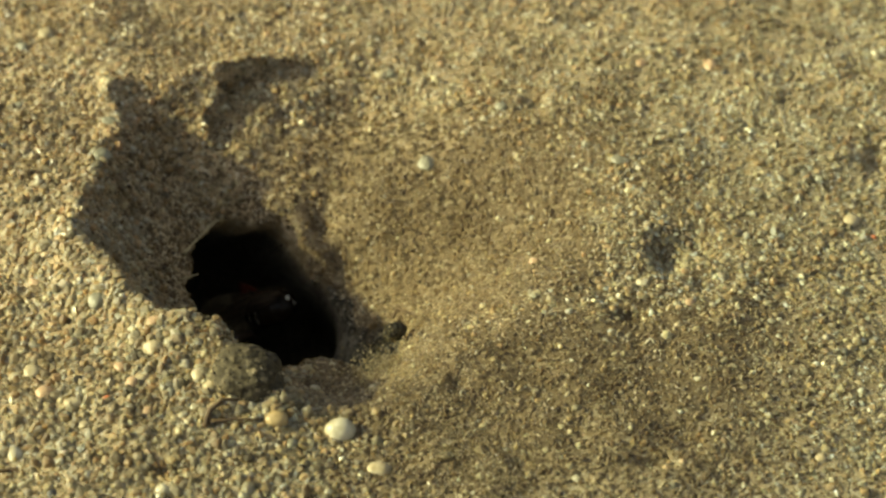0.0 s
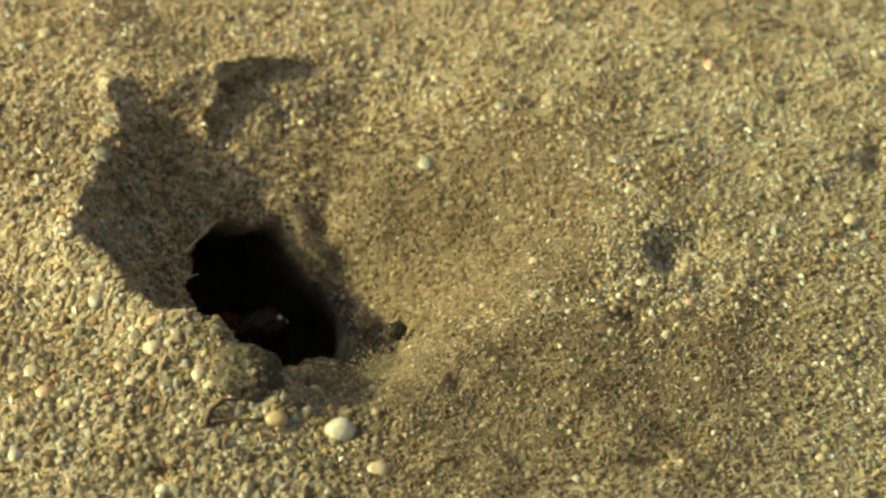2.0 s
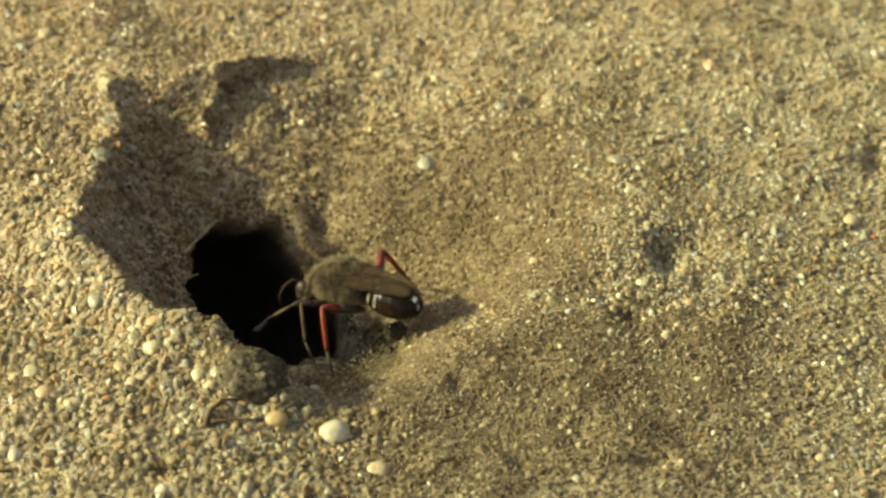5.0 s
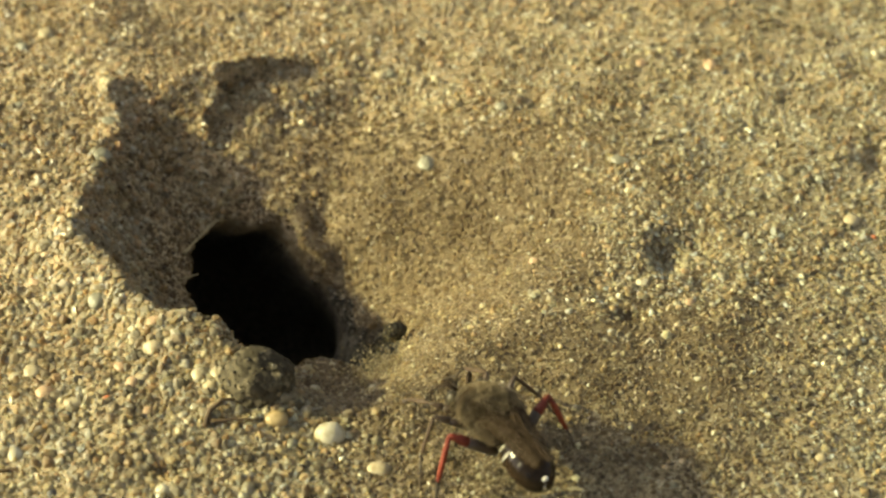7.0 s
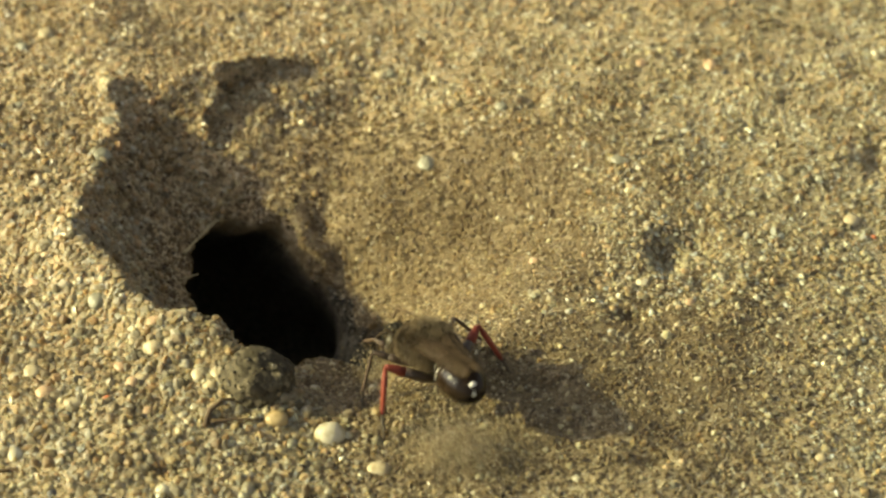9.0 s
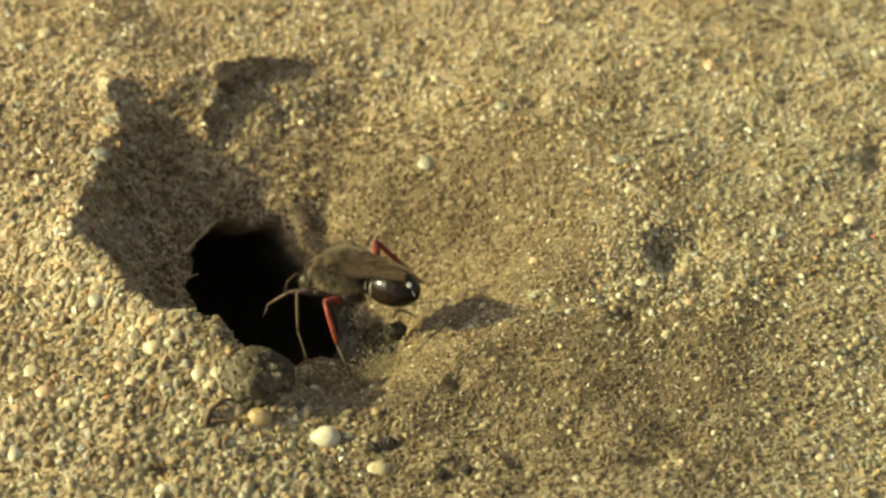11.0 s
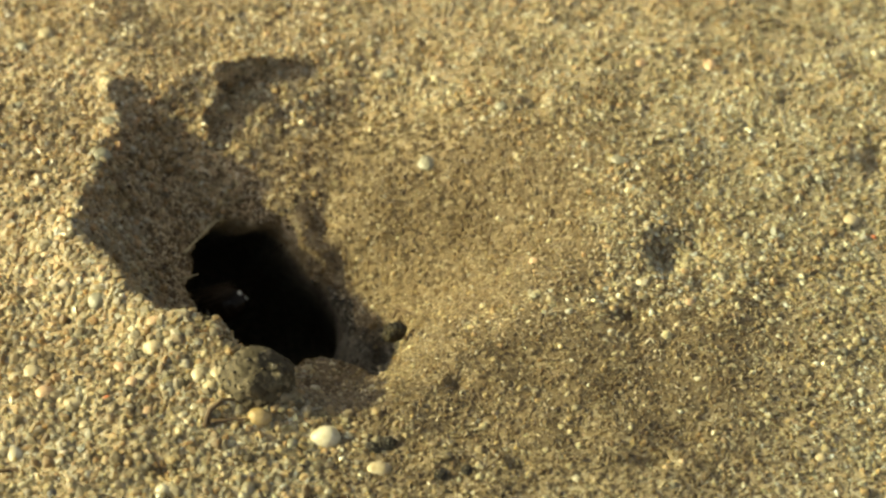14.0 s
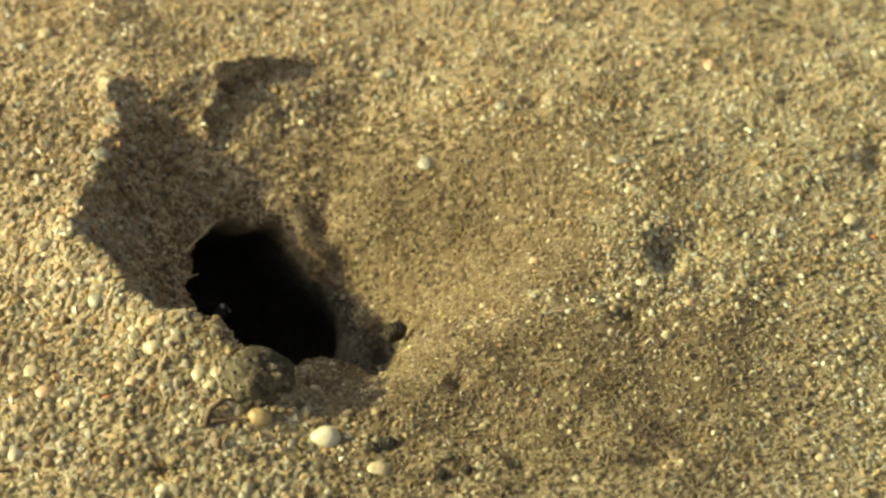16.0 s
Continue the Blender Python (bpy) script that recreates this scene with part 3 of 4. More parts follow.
# ---- wasp ----
def loft(stations, seg=22, power=1.0):
    """A closed body along y: stations of (y, z, half-width, half-height)."""
    bm = bmesh.new()
    rings = []
    for y, z, rx, rz in stations:
        rings.append([bm.verts.new((rx * math.cos(k * math.tau / seg), y, z + rz * math.sin(k * math.tau / seg))) for k in range(seg)])
    for p, q in zip(rings, rings[1:]):
        for k in range(seg):
            bm.faces.new((p[k], p[(k + 1) % seg], q[(k + 1) % seg], q[k]))
    bm.faces.new(rings[0][::-1])
    bm.faces.new(rings[-1])
    bmesh.ops.recalc_face_normals(bm, faces=bm.faces)
    return bm


def egg(y0, y1, z, rx, rz, n=9, seg=22, blunt=0.5, droop=0.0):
    st = []
    for k in range(n):
        a = k / (n - 1)
        w = max(0.04, math.sin(math.pi * (0.02 + 0.96 * a)) ** blunt)
        st.append((y0 + (y1 - y0) * a, z - droop * a * a, rx * w, rz * w))
    return loft(st, seg)


def tube(points, radii, seg=9):
    """A tapered tube along a line of points."""
    bm = bmesh.new()
    pts = [Vector(p) for p in points]
    rings = []
    for k, p in enumerate(pts):
        d = (pts[min(k + 1, len(pts) - 1)] - pts[max(k - 1, 0)]).normalized()
        s = d.cross(Vector((0.3, 0.2, 1))).normalized()
        t = d.cross(s)
        rings.append([bm.verts.new(p + radii[k] * (s * math.cos(j * math.tau / seg) + t * math.sin(j * math.tau / seg))) for j in range(seg)])
    for p, q in zip(rings, rings[1:]):
        for j in range(seg):
            bm.faces.new((p[j], p[(j + 1) % seg], q[(j + 1) % seg], q[j]))
    bm.faces.new(rings[0][::-1])
    bm.faces.new(rings[-1])
    bmesh.ops.recalc_face_normals(bm, faces=bm.faces)
    return bm


fibre("dry_fibre", [(-13.4, 7.0, -3.6), (-14.3, 5.4, -3.5), (-15.2, 4.2, -3.9)], 0.06, 0.10, M_STRAW, "pale dry root fibre sticking out of the burrow wall")
fibre("dry_fibre", [(-14.3, 2.6, -4.1), (-14.8, 2.2, -4.0), (-15.3, 2.0, -4.0)], 0.04, 0.06, M_STRAW, "short pale root hair in the burrow wall")
def lying(*places):
    """Points a little over the ground: x, y, height."""
    return [(x, y, ground_z(x, y) + h) for x, y, h in places]


fibre("rootlet", lying((-12.33, -15.1, 0.1), (-12.1, -14.3, 0.35), (-11.5, -13.6, 0.4), (-10.4, -13.3, 0.15)), 0.16, 0.07, M_TWIG, "dark curved rootlet lying on the sand", "rootlet")
fibre("rootlet", lying((-12.0, -14.8, 0.15), (-10.7, -14.6, 0.25), (-9.3, -14.4, 0.15)), 0.10, 0.05, M_TWIG, "thin dark rootlet beside the yellow pebble", "rootlet")
fibre("rootlet", lying((-23.0, -18.0, 0.1), (-22.0, -17.8, 0.2), (-21.4, -18.0, 0.1)), 0.09, 0.05, M_TWIG, "dark bit of rootlet lying on the sand", "rootlet")
fibre("rootlet", [(-2.9, -1.5, -3.9), (-2.6, -1.1, -3.5), (-2.1, -1.5, -3.4), (-1.5, -1.8, -3.5)], 0.11, 0.05, M_TWIG, "dark curled rootlet beside the burrow", "rootlet")
fibre("straw_splinter", lying((-9.9, -14.4, 0.3), (-9.0, -13.9, 0.6)), 0.05, 0.02, M_STRAW, "tiny straw splinter by the yellow pebble", "straw")
fibre("shell_splinter", lying((11.0, -7.5, 0.05), (11.25, -7.25, 0.2), (11.5, -7.5, 0.05)), 0.06, 0.04, M_WHITE, "tiny curved white shell splinter", "shell")


def fur(stations, count, length, seed, lean=0.7):
    """Short hairs that stand on a body of the given stations, leaning backwards."""
    rng = np.random.RandomState(seed)
    st = np.array(stations)
    verts, faces = [], []
    for k in range(count):
        s = rng.rand() * (len(st) - 1.001)
        i, f = int(s), s - int(s)
        y, z, rx, rz = st[i] * (1 - f) + st[i + 1] * f
        a = rng.uniform(-0.25, math.pi + 0.25)
        p = np.array([rx * math.cos(a), y, z + rz * math.sin(a)])
        nrm = np.array([math.cos(a), -lean + rng.normal() * 0.3, math.sin(a)]) + rng.normal(size=3) * 0.2
        nrm /= np.linalg.norm(nrm)
        side = np.cross(nrm, rng.normal(size=3))
        side *= 0.022 / np.linalg.norm(side)
        side2 = np.cross(nrm, side)
        tip = p + nrm * length * rng.uniform(0.5, 1.2)
        j = len(verts)
        verts += [p + side, p - side * 0.5 + side2 * 0.9, p - side * 0.5 - side2 * 0.9, tip]
        faces += [(j, j + 1, j + 3), (j + 1, j + 2, j + 3), (j + 2, j, j + 3)]
    return mesh_of("fur", np.array(verts) * W, faces, M_HAIR)


THORAX = [(-2.5, -0.35, 0.45, 0.45), (-2.2, -0.2, 1.15, 1.05), (-1.5, 0.0, 1.55, 1.4), (-0.5, 0.1, 1.7, 1.55), (0.3, 0.1, 1.7, 1.5),
          (1.0, 0.0, 1.45, 1.25), (1.5, -0.15, 1.0, 0.95), (1.8, -0.2, 0.5, 0.5)]
HEAD = [(1.25, -0.4, 0.5, 0.5), (1.45, -0.4, 1.15, 0.9), (1.85, -0.5, 1.45, 1.1), (2.2, -0.65, 1.35, 1.05), (2.6, -0.85, 0.9, 0.8), (2.8, -0.9, 0.4, 0.4)]


W = 0.83   # size of the wasp: about 8 mm from head to tail


def make_wasp():
    def limb(name, bm, mat, parent, label="", smooth=True):
        bmesh.ops.scale(bm, vec=(W, W, W), verts=bm.verts)
        return part(name, bm, mat, parent, label, smooth)

    wasp = tagged(new("wasp"), "dusty black digger wasp with rust-red legs and smoky wings", "wasp")
    thorax = limb("thorax", loft(THORAX), M_BODY, wasp, "dark thorax under golden-grey hair")
    fur_ob = new("fur", fur(THORAX, 8000, 0.40, 3))
    fur_ob.parent = thorax
    tagged(fur_ob, "golden-grey dusty hair")
    head = limb("head", loft(HEAD), M_BODY, wasp)
    hair = new("fur", fur(HEAD, 2200, 0.28, 4))
    hair.parent = head
    for s in (-1, 1):
        eye = limb("eye", stone_mesh((0.5, 0.62, 0.85), RNG, 2, 0.02), M_EYE, head, "dark compound eye")
        eye.location = Vector((s * 1.08, 2.2, -0.5)) * W * MM
        limb("antenna", tube([(s * 0.35, 2.7, -0.4), (s * 0.75, 3.3, 0.0), (s * 1.2, 3.8, -0.4), (s * 1.5, 4.1, -1.1), (s * 1.5, 4.1, -1.8)],
                             [0.13, 0.11, 0.10, 0.09, 0.05], 7), M_VEIN, head, "thin dark antenna")
        limb("mandible", tube([(s * 0.5, 2.7, -1.2), (s * 0.6, 3.2, -1.5), (s * 0.15, 3.5, -1.6)], [0.2, 0.15, 0.05], 7), M_LEGDARK, head)
    # abdomen: swollen rings that overlap like shingles, with a pale felt band on each hind edge
    abdomen = limb("abdomen", egg(0.1, -4.0, -0.1, 1.42, 1.30, 17, 28, 0.42, 0.35), M_GLOSS, wasp, "glossy black abdomen with silvery spots")
    abdomen.location = Vector((0, -2.4, -0.25)) * W * MM

    def girth(y):
        return math.sin(math.pi * (0.02 + 0.96 * min(1, max(0, (y - 0.1) / -4.1)))) ** 0.42

    for y, a0, a1 in ((-0.75, 0, 44), (-1.4, -2, 42), (-1.9, 0, 0), (-2.7, 0, 0), (-3.35, 0, 0)):
        mid = lambda q: -0.1 - 0.35 * ((q - 0.1) / -4.1) ** 2
        limb("tergite", loft([(y + e, mid(y + e), 1.42 * girth(y + e) * k, 1.30 * girth(y + e) * k) for e, k in ((0.5, 0.99), (0.3, 1.005), (0.08, 1.014), (0.0, 1.012), (-0.03, 0.99))], 28),
             M_GLOSS, abdomen)
        if a1 == 0:
            continue
        for side in (-1, 1):   # a pale spot on each flank
            bm = bmesh.new()
            prev, seg = None, 9
            for j in range(seg + 1):
                a, f = math.radians(a0 + (a1 - a0) * j / seg), math.sin(math.pi * (0.08 + 0.84 * j / seg))
                c, s2, lean = math.cos(a) * side, math.sin(a), 0.10 * (j / seg - 0.5)
                row = [bm.verts.new((1.42 * girth(y + q) * 1.045 * c, y + q - lean, mid(y) + 1.30 * girth(y + q) * 1.045 * s2)) for q in (0.13 + 0.12 * f, 0.13 - 0.12 * f)]
                if prev:
                    bm.faces.new((prev[0], prev[1], row[1], row[0]))
                prev = row
            bmesh.ops.solidify(bm, geom=bm.faces[:], thickness=0.02)
            limb("spot", bm, M_SILVER, abdomen, "silvery felt spot")
    spot = limb("tail_spot", stone_mesh((0.24, 0.14, 0.26), RNG, 2, 0.05), M_SILVER, abdomen, "pale felt spot on the tail")
    spot.location = Vector((-0.1, -3.72, 0.18)) * W * MM
    limb("tail_streak", tube([(-0.16, -3.86, 0.0), (-0.22, -3.97, -0.25), (-0.25, -4.03, -0.5)], [0.09, 0.07, 0.03], 7), M_SILVER, abdomen, "pale streak under the tail spot")
    for s in (-1, 1):
        # folded wings, laid back along the abdomen
        bm = bmesh.new()
        n = 16
        prev = None
        blade = lambda a: (0.1 - 6.3 * a, 1.34 - 0.16 * a - 0.45 * a * a + 0.10 * math.sin(3 * a), 0.06 + 0.70 * math.sin(math.pi * min(1, 0.06 + a * 0.86)) ** 0.7)
        axis = lambda a: s * (1.10 - 0.62 * min(1, a * 1.8) - 0.05 * a)
        for j in range(n + 1):
            y, z, half = blade(j / n)
            m = axis(j / n)
            row = [bm.verts.new((m + s * half * q, y + 0.25 * q * (1 - j / n), z - 0.42 * half * (q + 0.35) ** 2 + 0.02 * math.sin(9 * j / n + 4 * q))) for q in (-1, -0.6, -0.2, 0.2, 0.6, 1.0)]
            if prev:
                for i in range(5):
                    bm.faces.new((prev[i], prev[i + 1], row[i + 1], row[i]))
            prev = row
        bmesh.ops.solidify(bm, geom=bm.faces[:], thickness=0.025)
        wing = limb("wing", bm, M_WING, wasp, "smoky brown folded wing")
        for q0, q1, end in ((0.85, 0.9, 0.85), (0.35, 0.45, 0.8), (-0.1, -0.2, 0.7), (-0.5, -0.6, 0.55)):
            line = []
            for j in range(7):
                a = 0.03 + (end - 0.03) * j / 6
                y, z, half = blade(a)
                q = q0 + (q1 - q0) * j / 6
                line.append((axis(a) + s * half * q, y + 0.25 * q * (1 - a), z - 0.42 * half * (q + 0.35) ** 2 + 0.02))
            limb("vein", tube(line, [0.05 - 0.004 * j for j in range(7)], 6), M_VEIN, wing)
    legs, wings = [], [q for q in wasp.children if q.name.startswith("wing")]
    for s in (-1, 1):
        for kind, hip, knee, heel, toe, fat in (
                ("front", (0.8, 1.5, -1.1), (2.3, 2.9, -0.4), (2.3, 5.0, -1.5), (1.5, 6.3, -2.9), 0.23),
                ("middle", (0.9, 0.2, -1.2), (3.0, 1.3, 0.2), (4.4, 0.8, -1.9), (5.3, -0.3, -3.6), 0.23),
                ("hind", (0.8, -2.2, -1.3), (3.6, -1.1, 0.4), (4.7, -1.8, -2.3), (5.4, -2.6, -4.3), 0.34)):
            h, k, e2, t2 = [Vector((s * q[0], q[1], q[2])) for q in (hip, knee, heel, toe)]
            zero, d = Vector((0, 0, 0)), k - h
            fem = limb("leg", tube([zero, d * 0.2, d * 0.45, d * 0.62], [fat * 0.7, fat, fat * 1.05, fat], 10), M_LEGDARK, wasp, "rust-red leg with a dark base and foot")
            fem.location = h * W * MM
            limb("femur", tube([d * 0.60, d * 0.75, d * 0.95, d], [fat, fat * 0.95, fat * 0.6, fat * 0.4], 10), M_LEG if kind == "hind" else M_LEGDARK, fem, "thick femur end")
            limb("tibia", tube([d, d + (e2 - k) * 0.3, d + (e2 - k) * 0.9, e2 - h], [fat * 0.40, fat * 0.58, fat * 0.5, fat * 0.3], 9),
                 M_LEG if kind == "hind" else M_LEGBROWN, fem, "slender tibia")
            mid = (e2 + t2) / 2 - h + Vector((0, 0, -0.2))
            limb("tarsus", tube([e2 - h, mid, t2 - h], [fat * 0.36, fat * 0.30, fat * 0.18], 8), M_TARSUS, fem, "thin dull brown foot")
            bm = bmesh.new()
            for j in range(7):
                p = e2 - h + (t2 - e2) * (j / 7)
                d2 = Vector((s * 0.4, -0.2, -0.1))
                a0 = [bm.verts.new(p + q) for q in (Vector((0.03, 0, 0)), Vector((-0.03, 0.03, 0)), Vector((0, -0.03, 0.04)))]
                tip = bm.verts.new(p + d2)
                for i in range(3):
                    bm.faces.new((a0[i], a0[(i + 1) % 3], tip))
            limb("spine", bm, M_LEGDARK, fem, smooth=False)
            legs.append((fem, kind, s, h * W))
    return wasp, abdomen, legs, wings


wasp, abdomen, legs, wings = make_wasp()


def heading(x, y, z, yaw, pitch, roll=0.0):
    return pose(x * MM, y * MM, z * MM, 0, 0, yaw) @ pose(0, 0, 0, pitch, roll, 0)


# the wasp's way: seconds, x, y, z of the thorax, heading (0: along +y, positive to -x), pitch
WASP_WAY = [
    (0.0, -13.63, 6.02, -10.98, 82, -32),
    (0.3, -14.35, 4.54, -10.59, 91, -27),
    (0.6, -12.99, 4.74, -10.93, 89, -31),
    (0.9, -13.52, 4.76, -11.34, 78, -37),
    (1.2, -13.52, 5.55, -11.09, 72, -33),
    (1.5, -14.51, 5.08, -10.62, 79, -27),
    (1.8, -12.54, 4.65, -10.82, 90, -30),
    (2.1, -14.73, 3.33, -11.31, 91, -36),
    (2.4, -15.24, 3.83, -11.18, 80, -35),
    (2.7, -15.38, 4.75, -10.67, 72, -28),
    (3.0, -15.32, 5.11, -10.73, 77, -29),
    (3.5, -15.79, 1.72, -11.34, 92, -37),
    (3.8, -15.60, 3.10, -10.92, 87, -31),
    (4.0, -14.36, 6.06, -10.63, 71, -27),
    (4.2, -13.50, 4.82, -7.16, 65, -28),
    (4.7, -8.50, 2.00, -3.50, 66, -14),
    (5.1, -5.20, -2.60, -0.60, 60, -10),
    (5.7, -1.90, -9.60, 2.40, 54, -12),
    (6.3, -1.05, -10.03, 2.90, 62, -13),
    (6.4, -1.01, -10.05, 2.92, 61, -14),
    (6.5, -0.94, -10.54, 3.08, 56, -11),
    (6.6, 0.93, -14.67, 3.10, 30, 10),
    (6.7, 0.91, -14.96, 3.09, 23, 16),
    (6.8, 2.22, -16.75, 3.20, 25, 4),
    (6.9, 1.71, -15.97, 3.14, 36, 9),
    (7.0, 2.26, -16.51, 3.19, 33, -0),
    (7.1, 2.35, -16.56, 3.19, 30, -1),
    (7.2, 2.47, -17.06, 3.19, 26, -8),
    (7.3, 2.49, -17.17, 3.18, 31, -10),
    (7.4, 2.60, -17.27, 3.19, 32, -13),
    (7.5, 2.33, -17.15, 3.18, 30, -15),
    (7.6, 2.16, -17.08, 3.18, 17, -11),
    (7.7, 1.59, -15.01, 3.45, 43, -4),
    (7.8, 1.12, -14.97, 3.43, 53, -1),
    (7.9, 1.20, -15.46, 3.47, 60, -9),
    (8.0, 1.15, -15.66, 3.50, 64, -11),
    (8.1, 1.15, -15.27, 3.43, 60, -12),
    (8.2, -0.37, -14.16, 2.31, 25, -8),
    (8.3, -0.20, -12.26, 2.37, 38, -16),
    (8.4, -0.22, -12.11, 2.39, 38, -18),
    (8.5, -0.31, -12.19, 2.39, 39, -16),
    (8.6, -0.15, -12.00, 2.39, 37, -18),
    (8.7, 0.04, -11.91, 2.39, 31, -20),
    (8.8, -0.93, -11.39, 2.40, 17, -10),
    (8.9, -1.18, -10.31, 2.22, 28, -11),
    (9.0, -0.98, -10.62, 2.32, 33, -14),
    (9.1, -3.06, -9.07, 2.30, 54, -9),
    (9.2, -3.11, -8.64, 2.00, 54, -17),
    (9.8, -5.20, -4.20, 0.20, 58, -12),
    (10.5, -4.20, -5.60, 0.80, 56, -10),
    (11.3, -6.43, -1.29, 0.20, 61, -21),
    (11.4, -6.26, -1.40, 0.00, 62, -11),
    (11.5, -6.90, -0.20, -0.60, 68, -3),
    (11.6, -8.95, 0.95, -1.20, 76, -2),
    (11.7, -9.12, 1.35, -1.50, 74, -2),
    (11.8, -11.30, 1.30, -3.10, 70, -5),
    (11.9, -11.50, 3.90, -4.30, 76, -14),
    (12.0, -10.60, 3.70, -5.30, 68, -28),
    (12.2, -11.90, 4.74, -7.50, 80, -36),
    (12.5, -14.30, 7.23, -8.78, 75, -36),
    (12.8, -13.51, 6.94, -9.78, 78, -36),
    (13.0, -14.85, 5.74, -10.13, 82, -34),
    (13.5, -16.19, 4.78, -9.98, 84, -32),
    (14.0, -16.46, 4.98, -9.98, 86, -32),
    (14.5, -16.64, 5.25, -9.83, 84, -30),
    (15.0, -16.30, 2.55, -10.63, 88, -34),
    (15.5, -16.01, 2.85, -10.63, 84, -34),
    (16.0, -17.57, 6.08, -12.13, 86, -34),
]
# the abdomen's turn on the waist: seconds, sideways, up
ABDOMEN_WAY = [(0, 0, 0), (4.2, 0, 0), (6.3, -6, 5), (6.4, -6, 6), (6.5, -6, 4), (6.6, 1, 14), (6.7, 6, 14), (6.8, 4, 8), (6.9, 6, 14), (7, 2, 11), (7.1, 2, 9), (7.2, 3, 5), (7.3, -4, 6), (7.4, -6, 3), (7.5, 1, 5), (7.6, 6, 0), (7.7, 4, 7), (7.8, -2, 13), (7.9, 1, 4), (8, -3, -3), (8.1, -4, -5), (8.2, 6, 0), (8.3, -6, 0), (8.4, 0, -1), (8.5, -6, -3), (8.6, -6, -2), (8.7, -4, 2), (8.8, 6, 1), (8.9, 4, 0), (9, -3, 1), (9.1, -1, 7), (9.2, -5, 5),
               (11.3, -6, -1), (11.4, -6, 10), (11.5, -4, 14), (11.6, -2, 8), (11.7, -2, 6), (11.8, -2, 6), (11.9, -3, 8), (12, 0, 6), (12.5, 0, 0), (13.5, 0, -4), (14.5, 0, 4), (16, 0, 0)]


# ---- thrown sand ----
def spray(seed, size, count):
    """A fan of flying grains, dense in the middle."""
    rng = np.random.RandomState(seed)
    at = rng.normal(size=(count, 3)) * np.array(size) * 0.62
    v, f = grain_cloud(at, rng.uniform(0.02, 0.07, count), -1, rng)
    return tagged(new("thrown_sand", mesh_of("thrown_sand", v, f, M_DRY)), "loose brown sand kicked back by the wasp", "sand", kind="stuff")


# seconds of the throw, its start and its landing (x, y, z), height of the arc, spread
FIRST_THROWS = [
    (6.3, -0.1, -11.5, -1.2, 9.1, -17.4, -2.0, 2.5, 2.2),
    (6.4, 0.2, -11.5, -1.3, 6.2, -18.6, -2.0, 2.3, 2.0),
    (6.5, 0.5, -11.4, -1.4, 11.7, -14.2, -2.2, 2.5, 2.2),
]
RAKE_THROWS = [
    (7.7, 2.6, -18.6, -1.0, 3.6, -22.0, -1.9, 2.4, 2.2),
    (7.9, 2.0, -18.8, -1.0, 1.6, -22.2, -1.9, 2.0, 2.0),
    (8.0, 2.6, -18.6, -1.0, 4.2, -22.0, -1.9, 2.2, 2.4),
    (8.1, 2.2, -18.6, -1.0, 3.2, -22.0, -1.9, 2.0, 2.2),
    (8.3, 1.2, -15.7, -1.3, 3.4, -20.8, -1.9, 2.9, 2.2),
    (8.4, 1.2, -15.7, -1.3, 2.3, -20.7, -1.9, 2.7, 2.6),
    (8.5, 0.9, -16.1, -1.3, 2.6, -21.3, -1.9, 3.1, 3.0),
    (8.5, 1.5, -16.1, -1.3, 4.0, -20.8, -2.0, 2.9, 2.6),
    (8.5, 0.9, -16.1, -1.3, 1.4, -20.5, -1.9, 2.5, 2.4),
    (8.6, 1.5, -15.6, -1.4, 3.4, -20.8, -1.9, 2.9, 2.8),
    (8.7, 1.2, -15.7, -1.3, 2.9, -20.8, -1.9, 2.9, 2.6),
    (8.8, 0.9, -15.3, -1.3, 3.1, -20.8, -1.9, 2.7, 2.4),
    (9.0, 0.2, -13.6, -1.3, 3.3, -19.5, -1.9, 2.3, 2.2),
    (9.0, -0.1, -13.6, -1.3, 1.0, -19.8, -2.0, 2.1, 2.0),
]
LAST_THROWS = [
    (9.2, -1.4, -11.8, -1.2, 1.8, -16.8, -1.9, 2.2, 2.4),
    (9.2, 0.4, -11.6, -1.2, 5.0, -15.4, -1.9, 1.8, 2.2),
    (9.1, -1.3, -12.8, -1.2, 1.6, -18.2, -1.9, 2.0, 2.0),
    (11.3, -2.6, -6.5, -3.8, 2.3, -11.9, -2.0, 2.0, 1.6),
    (11.5, -2.6, -4.9, -4.4, 4.4, -11.4, -2.1, 1.8, 1.6),
    (11.9, -2.9, -6.9, -3.9, -0.1, -8.1, -2.2, 2.1, 1.6),
    (11.9, -5.7, -8.5, -4.5, -2.5, -10.9, -2.5, 2.9, 1.8),
    (12.0, -6.6, -9.2, -4.0, -4.7, -8.8, -4.9, 3.7, 1.9),
    (12.0, -5.4, -8.8, -4.4, -2.6, -9.6, -3.3, 3.5, 2.0),
    (12.1, -5.4, -8.8, -4.4, -2.8, -10.7, -2.7, 3.5, 1.9),
    (12.2, -5.0, -9.1, -4.2, -2.9, -9.1, -3.8, 3.1, 1.6),
    (12.3, -4.7, -9.3, -4.0, -2.5, -10.9, -2.5, 2.9, 1.4),
    (12.5, -4.4, -9.5, -3.8, -3.5, -9.1, -4.2, 1.9, 1.2),
]


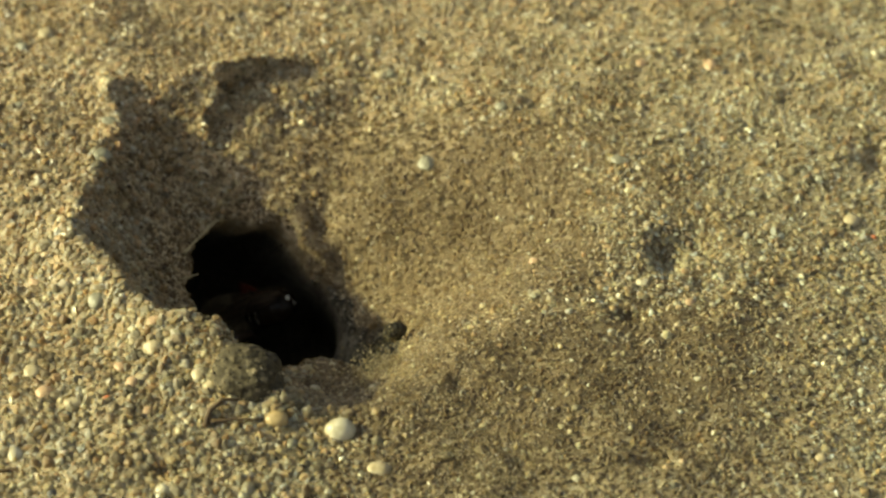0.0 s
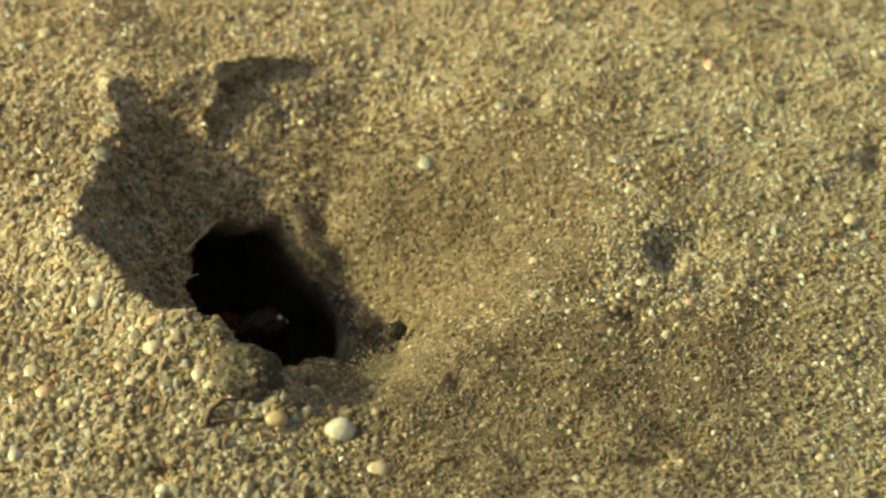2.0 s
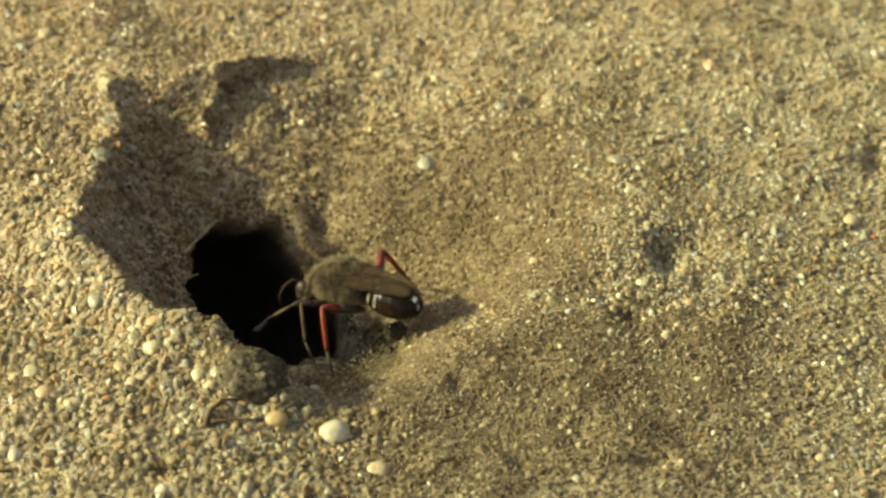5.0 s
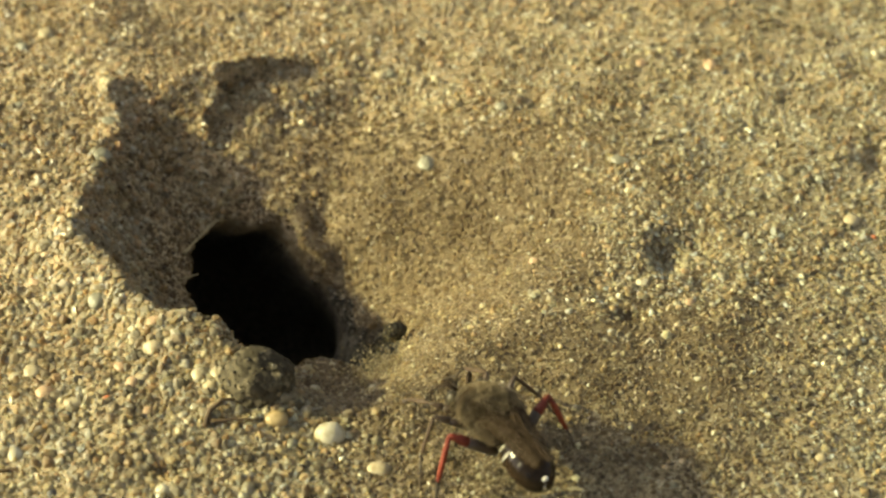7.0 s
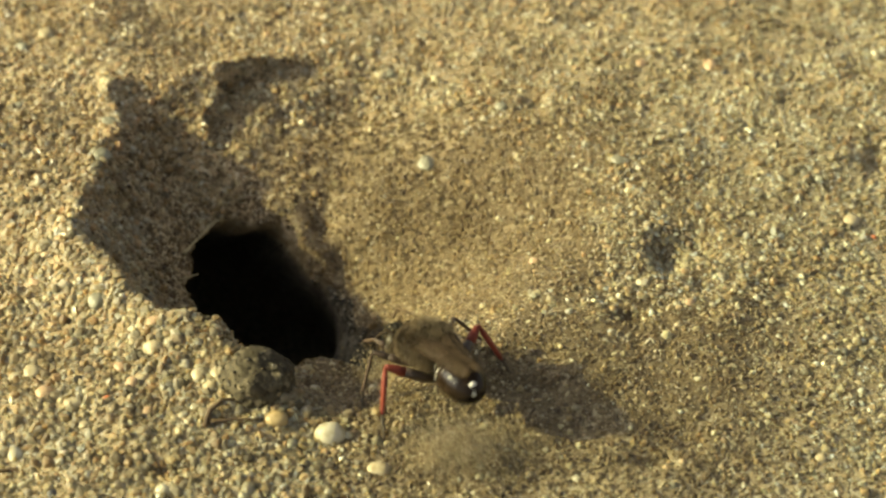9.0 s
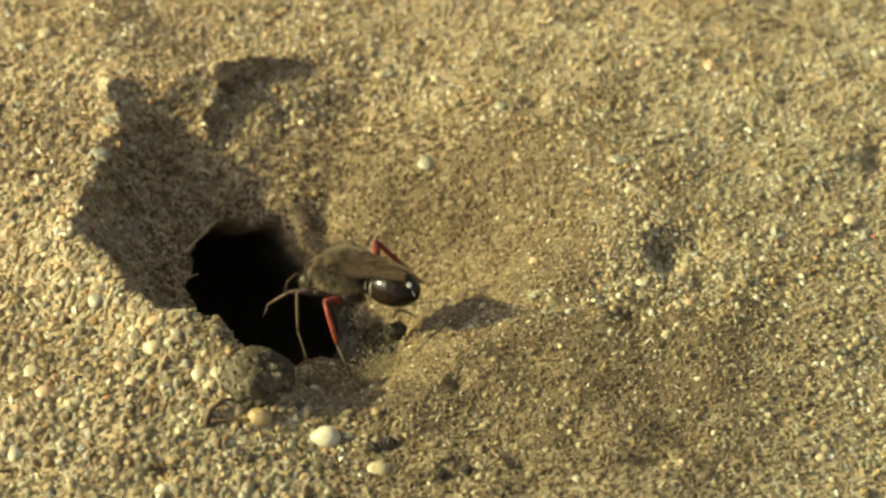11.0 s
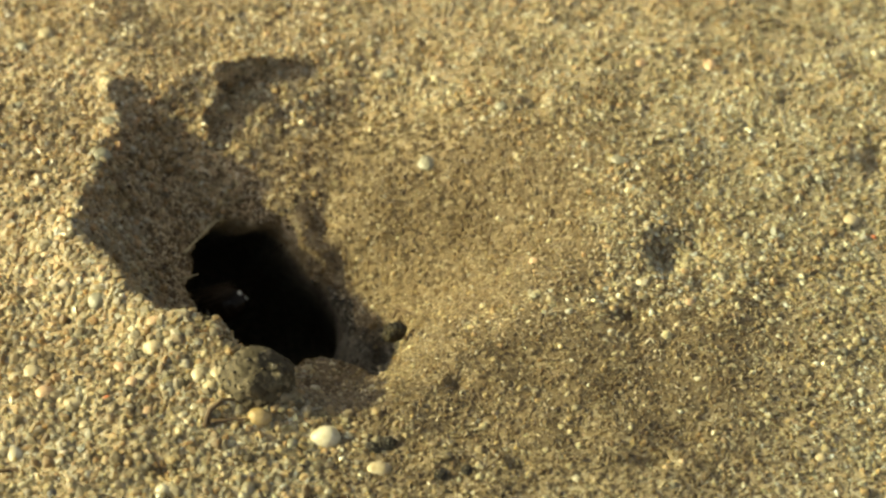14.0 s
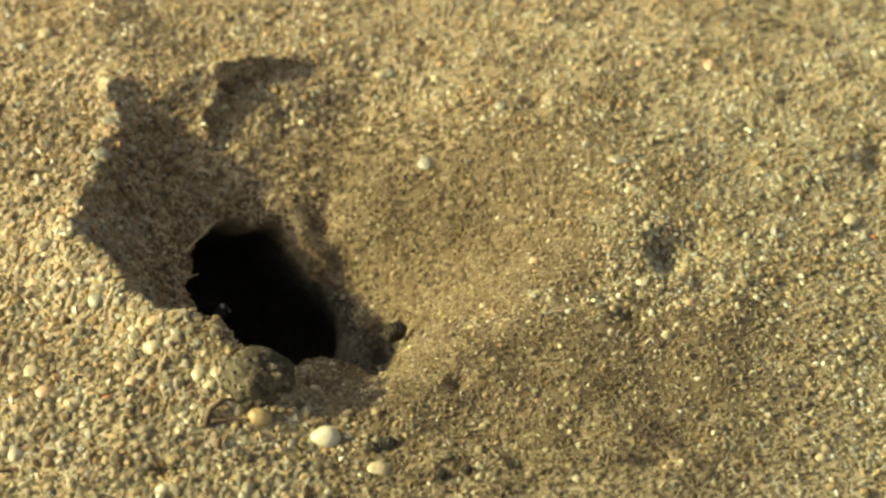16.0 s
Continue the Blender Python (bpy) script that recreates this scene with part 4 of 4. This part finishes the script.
def leg_swing(kind, side, t):
    """Degrees of forward swing and of lift of a leg, in a steady rhythm of steps and of raking."""
    digs = 6.2 < t < 6.55 or 8.25 < t < 9.25 or 11.2 < t < 12.6 or 4.9 < t < 5.8 or 9.5 < t < 10.9 or t < 4.3 or t > 12.6
    if kind == "front":
        return (26 * math.sin(21 * t), 10 * math.cos(21 * t)) if digs else (10 * math.sin(9 * t + side), 4)
    phase = 0 if (kind == "middle") == (side > 0) else math.pi
    reach = 24 if kind == "hind" and t > 11 else 0
    return (7 * math.sin(9 * t + phase) + reach, 3 * math.cos(9 * t + phase))


# ---- the largest grains of the crust, one by one ----
def single_grains(count):
    shapes = []
    for k in range(16):
        v, f = grain_cloud(np.zeros((1, 3)), np.array([1.0]), 2, RNG, 0.06, 7)
        shapes.append(mesh_of("quartz_grain", v, f, M_SINGLE))
    pl, pt, nr = strew(9000, RNG)
    good = (coarse(pl[:, 0], pl[:, 1]) > 0.55) & (fresh(pl[:, 0], pl[:, 1]) < 0.3) & (nr[:, 2] > 0.7)
    for p in pt[good][:count]:
        r = 0.22 + 0.26 * RNG.rand() ** 1.6
        ob = new("quartz_grain", shapes[RNG.randint(16)])
        ob.parent = ground
        spin = [float(q) for q in RNG.uniform(0, 360, 3)]
        ob.matrix_local = pose(float(p[0]) * MM, float(p[1]) * MM, float(p[2] - 0.15 * r) * MM, *spin) @ Matrix.Scale(float(r), 4)


single_grains(290)


def motions():
    walk(wasp, [(t, heading(*row)) for t, *row in WASP_WAY])
    for leg, kind, side, hip in legs:
        rows = []
        for k in range(161):
            swing, lift = leg_swing(kind, side, k / 10)
            rows.append((k / 10, pose(hip.x * MM, hip.y * MM, hip.z * MM, 0, -side * lift, side * swing)))
        walk(leg, rows)
    walk(abdomen, [(t, pose(0, -2.4 * W * MM, -0.25 * W * MM, up, 0, turn)) for t, turn, up in ABDOMEN_WAY])
    for side, wing in zip((-1, 1), wings):   # the wings flick open as she backs and turns in the mouth
        flick = [(0.0, 0, 0), (11.3, 0, 0), (11.5, 6, 3), (11.7, 12, 6), (11.9, 8, 3), (12.0, 17, 8), (12.1, 9, 4), (12.2, 17, 8), (12.4, 5, 2), (12.6, 0, 0), (16.0, 0, 0)]
        walk(wing, [(t, pose(0, 0, 0, -up, 0, side * out)) for t, out, up in flick])
    walk(clod, [(0.0, pose(-10.3 * MM, -11.6 * MM, 0.95 * MM, 0, 0, 0)), (4.3, pose(-10.3 * MM, -11.6 * MM, 0.95 * MM)),
                (5.4, pose(-9.8 * MM, -11.9 * MM, 0.8 * MM, 0, 12, 8)), (6.2, pose(-9.6 * MM, -12.0 * MM, 1.1 * MM, 0, 20, 12)), (16.0, pose(-9.6 * MM, -12.0 * MM, 1.1 * MM, 0, 20, 12))])
    for k, (ob, (x, y, a, b, seed)) in enumerate(zip(carried, PIT_CRUMBS)):   # these stand-ins for dark pits are moved up from the shaft
        low, top, rest = pose((-16 + k) * MM, 2 * MM, -15 * MM), pose(-5 * MM, -6 * MM, 1 * MM, 40), pose(x * MM, y * MM, (ground_z(x, y) + 0.1 * b) * MM, 0, 0, 50 * k)
        walk(ob, [(0.0, low), (9.4 + 0.2 * k, low), (9.9 + 0.2 * k, top), (10.3 + 0.2 * k, rest), (16.0, rest)])
    for stone_ob, moves in ((white_pebble, [(0.0, 0, 0, 0, 0), (4.3, 0, 0, 0, 0), (5.6, -0.5, -0.3, 0.0, 8), (9.2, -0.5, -0.3, 0.0, 8), (10.4, -0.75, -0.5, -0.1, -12), (16.0, -0.75, -0.5, -0.1, -12)]),
                            (yellow_pebble, [(0.0, 0, 0, 0, 0), (9.2, 0, 0, 0, 0), (10.2, -0.85, 0.0, 0.15, 20), (16.0, -0.85, 0.0, 0.15, 20)])):
        m0 = stone_ob.matrix_world.copy()
        walk(stone_ob, [(t, pose(dx * MM, dy * MM, dz * MM) @ m0 @ pose(0, 0, 0, 0, r, 0)) for t, dx, dy, dz, r in moves])
    for k, (t, x0, y0, z0, x1, y1, z1, h, spread) in enumerate(FIRST_THROWS + RAKE_THROWS + LAST_THROWS):
        ob = spray(100 + k, (spread, spread * 0.8, 0.45 * spread), int(1000 * spread))
        rows = [(0.0, pose(x0 * MM, y0 * MM, z0 * MM)), (t - 0.1, pose(x0 * MM, y0 * MM, z0 * MM))]
        for j in range(1, 5):
            a = j / 4
            z = z0 + (z1 - z0) * a + 4 * h * a * (1 - a)
            rows.append((t - 0.1 + 0.2 * a, pose((x0 + (x1 - x0) * a) * MM, (y0 + (y1 - y0) * a) * MM, z * MM, 0, 25 * a, 20 * a)))
        rows.append((16.0, rows[-1][1]))
        walk(ob, rows)


motions()
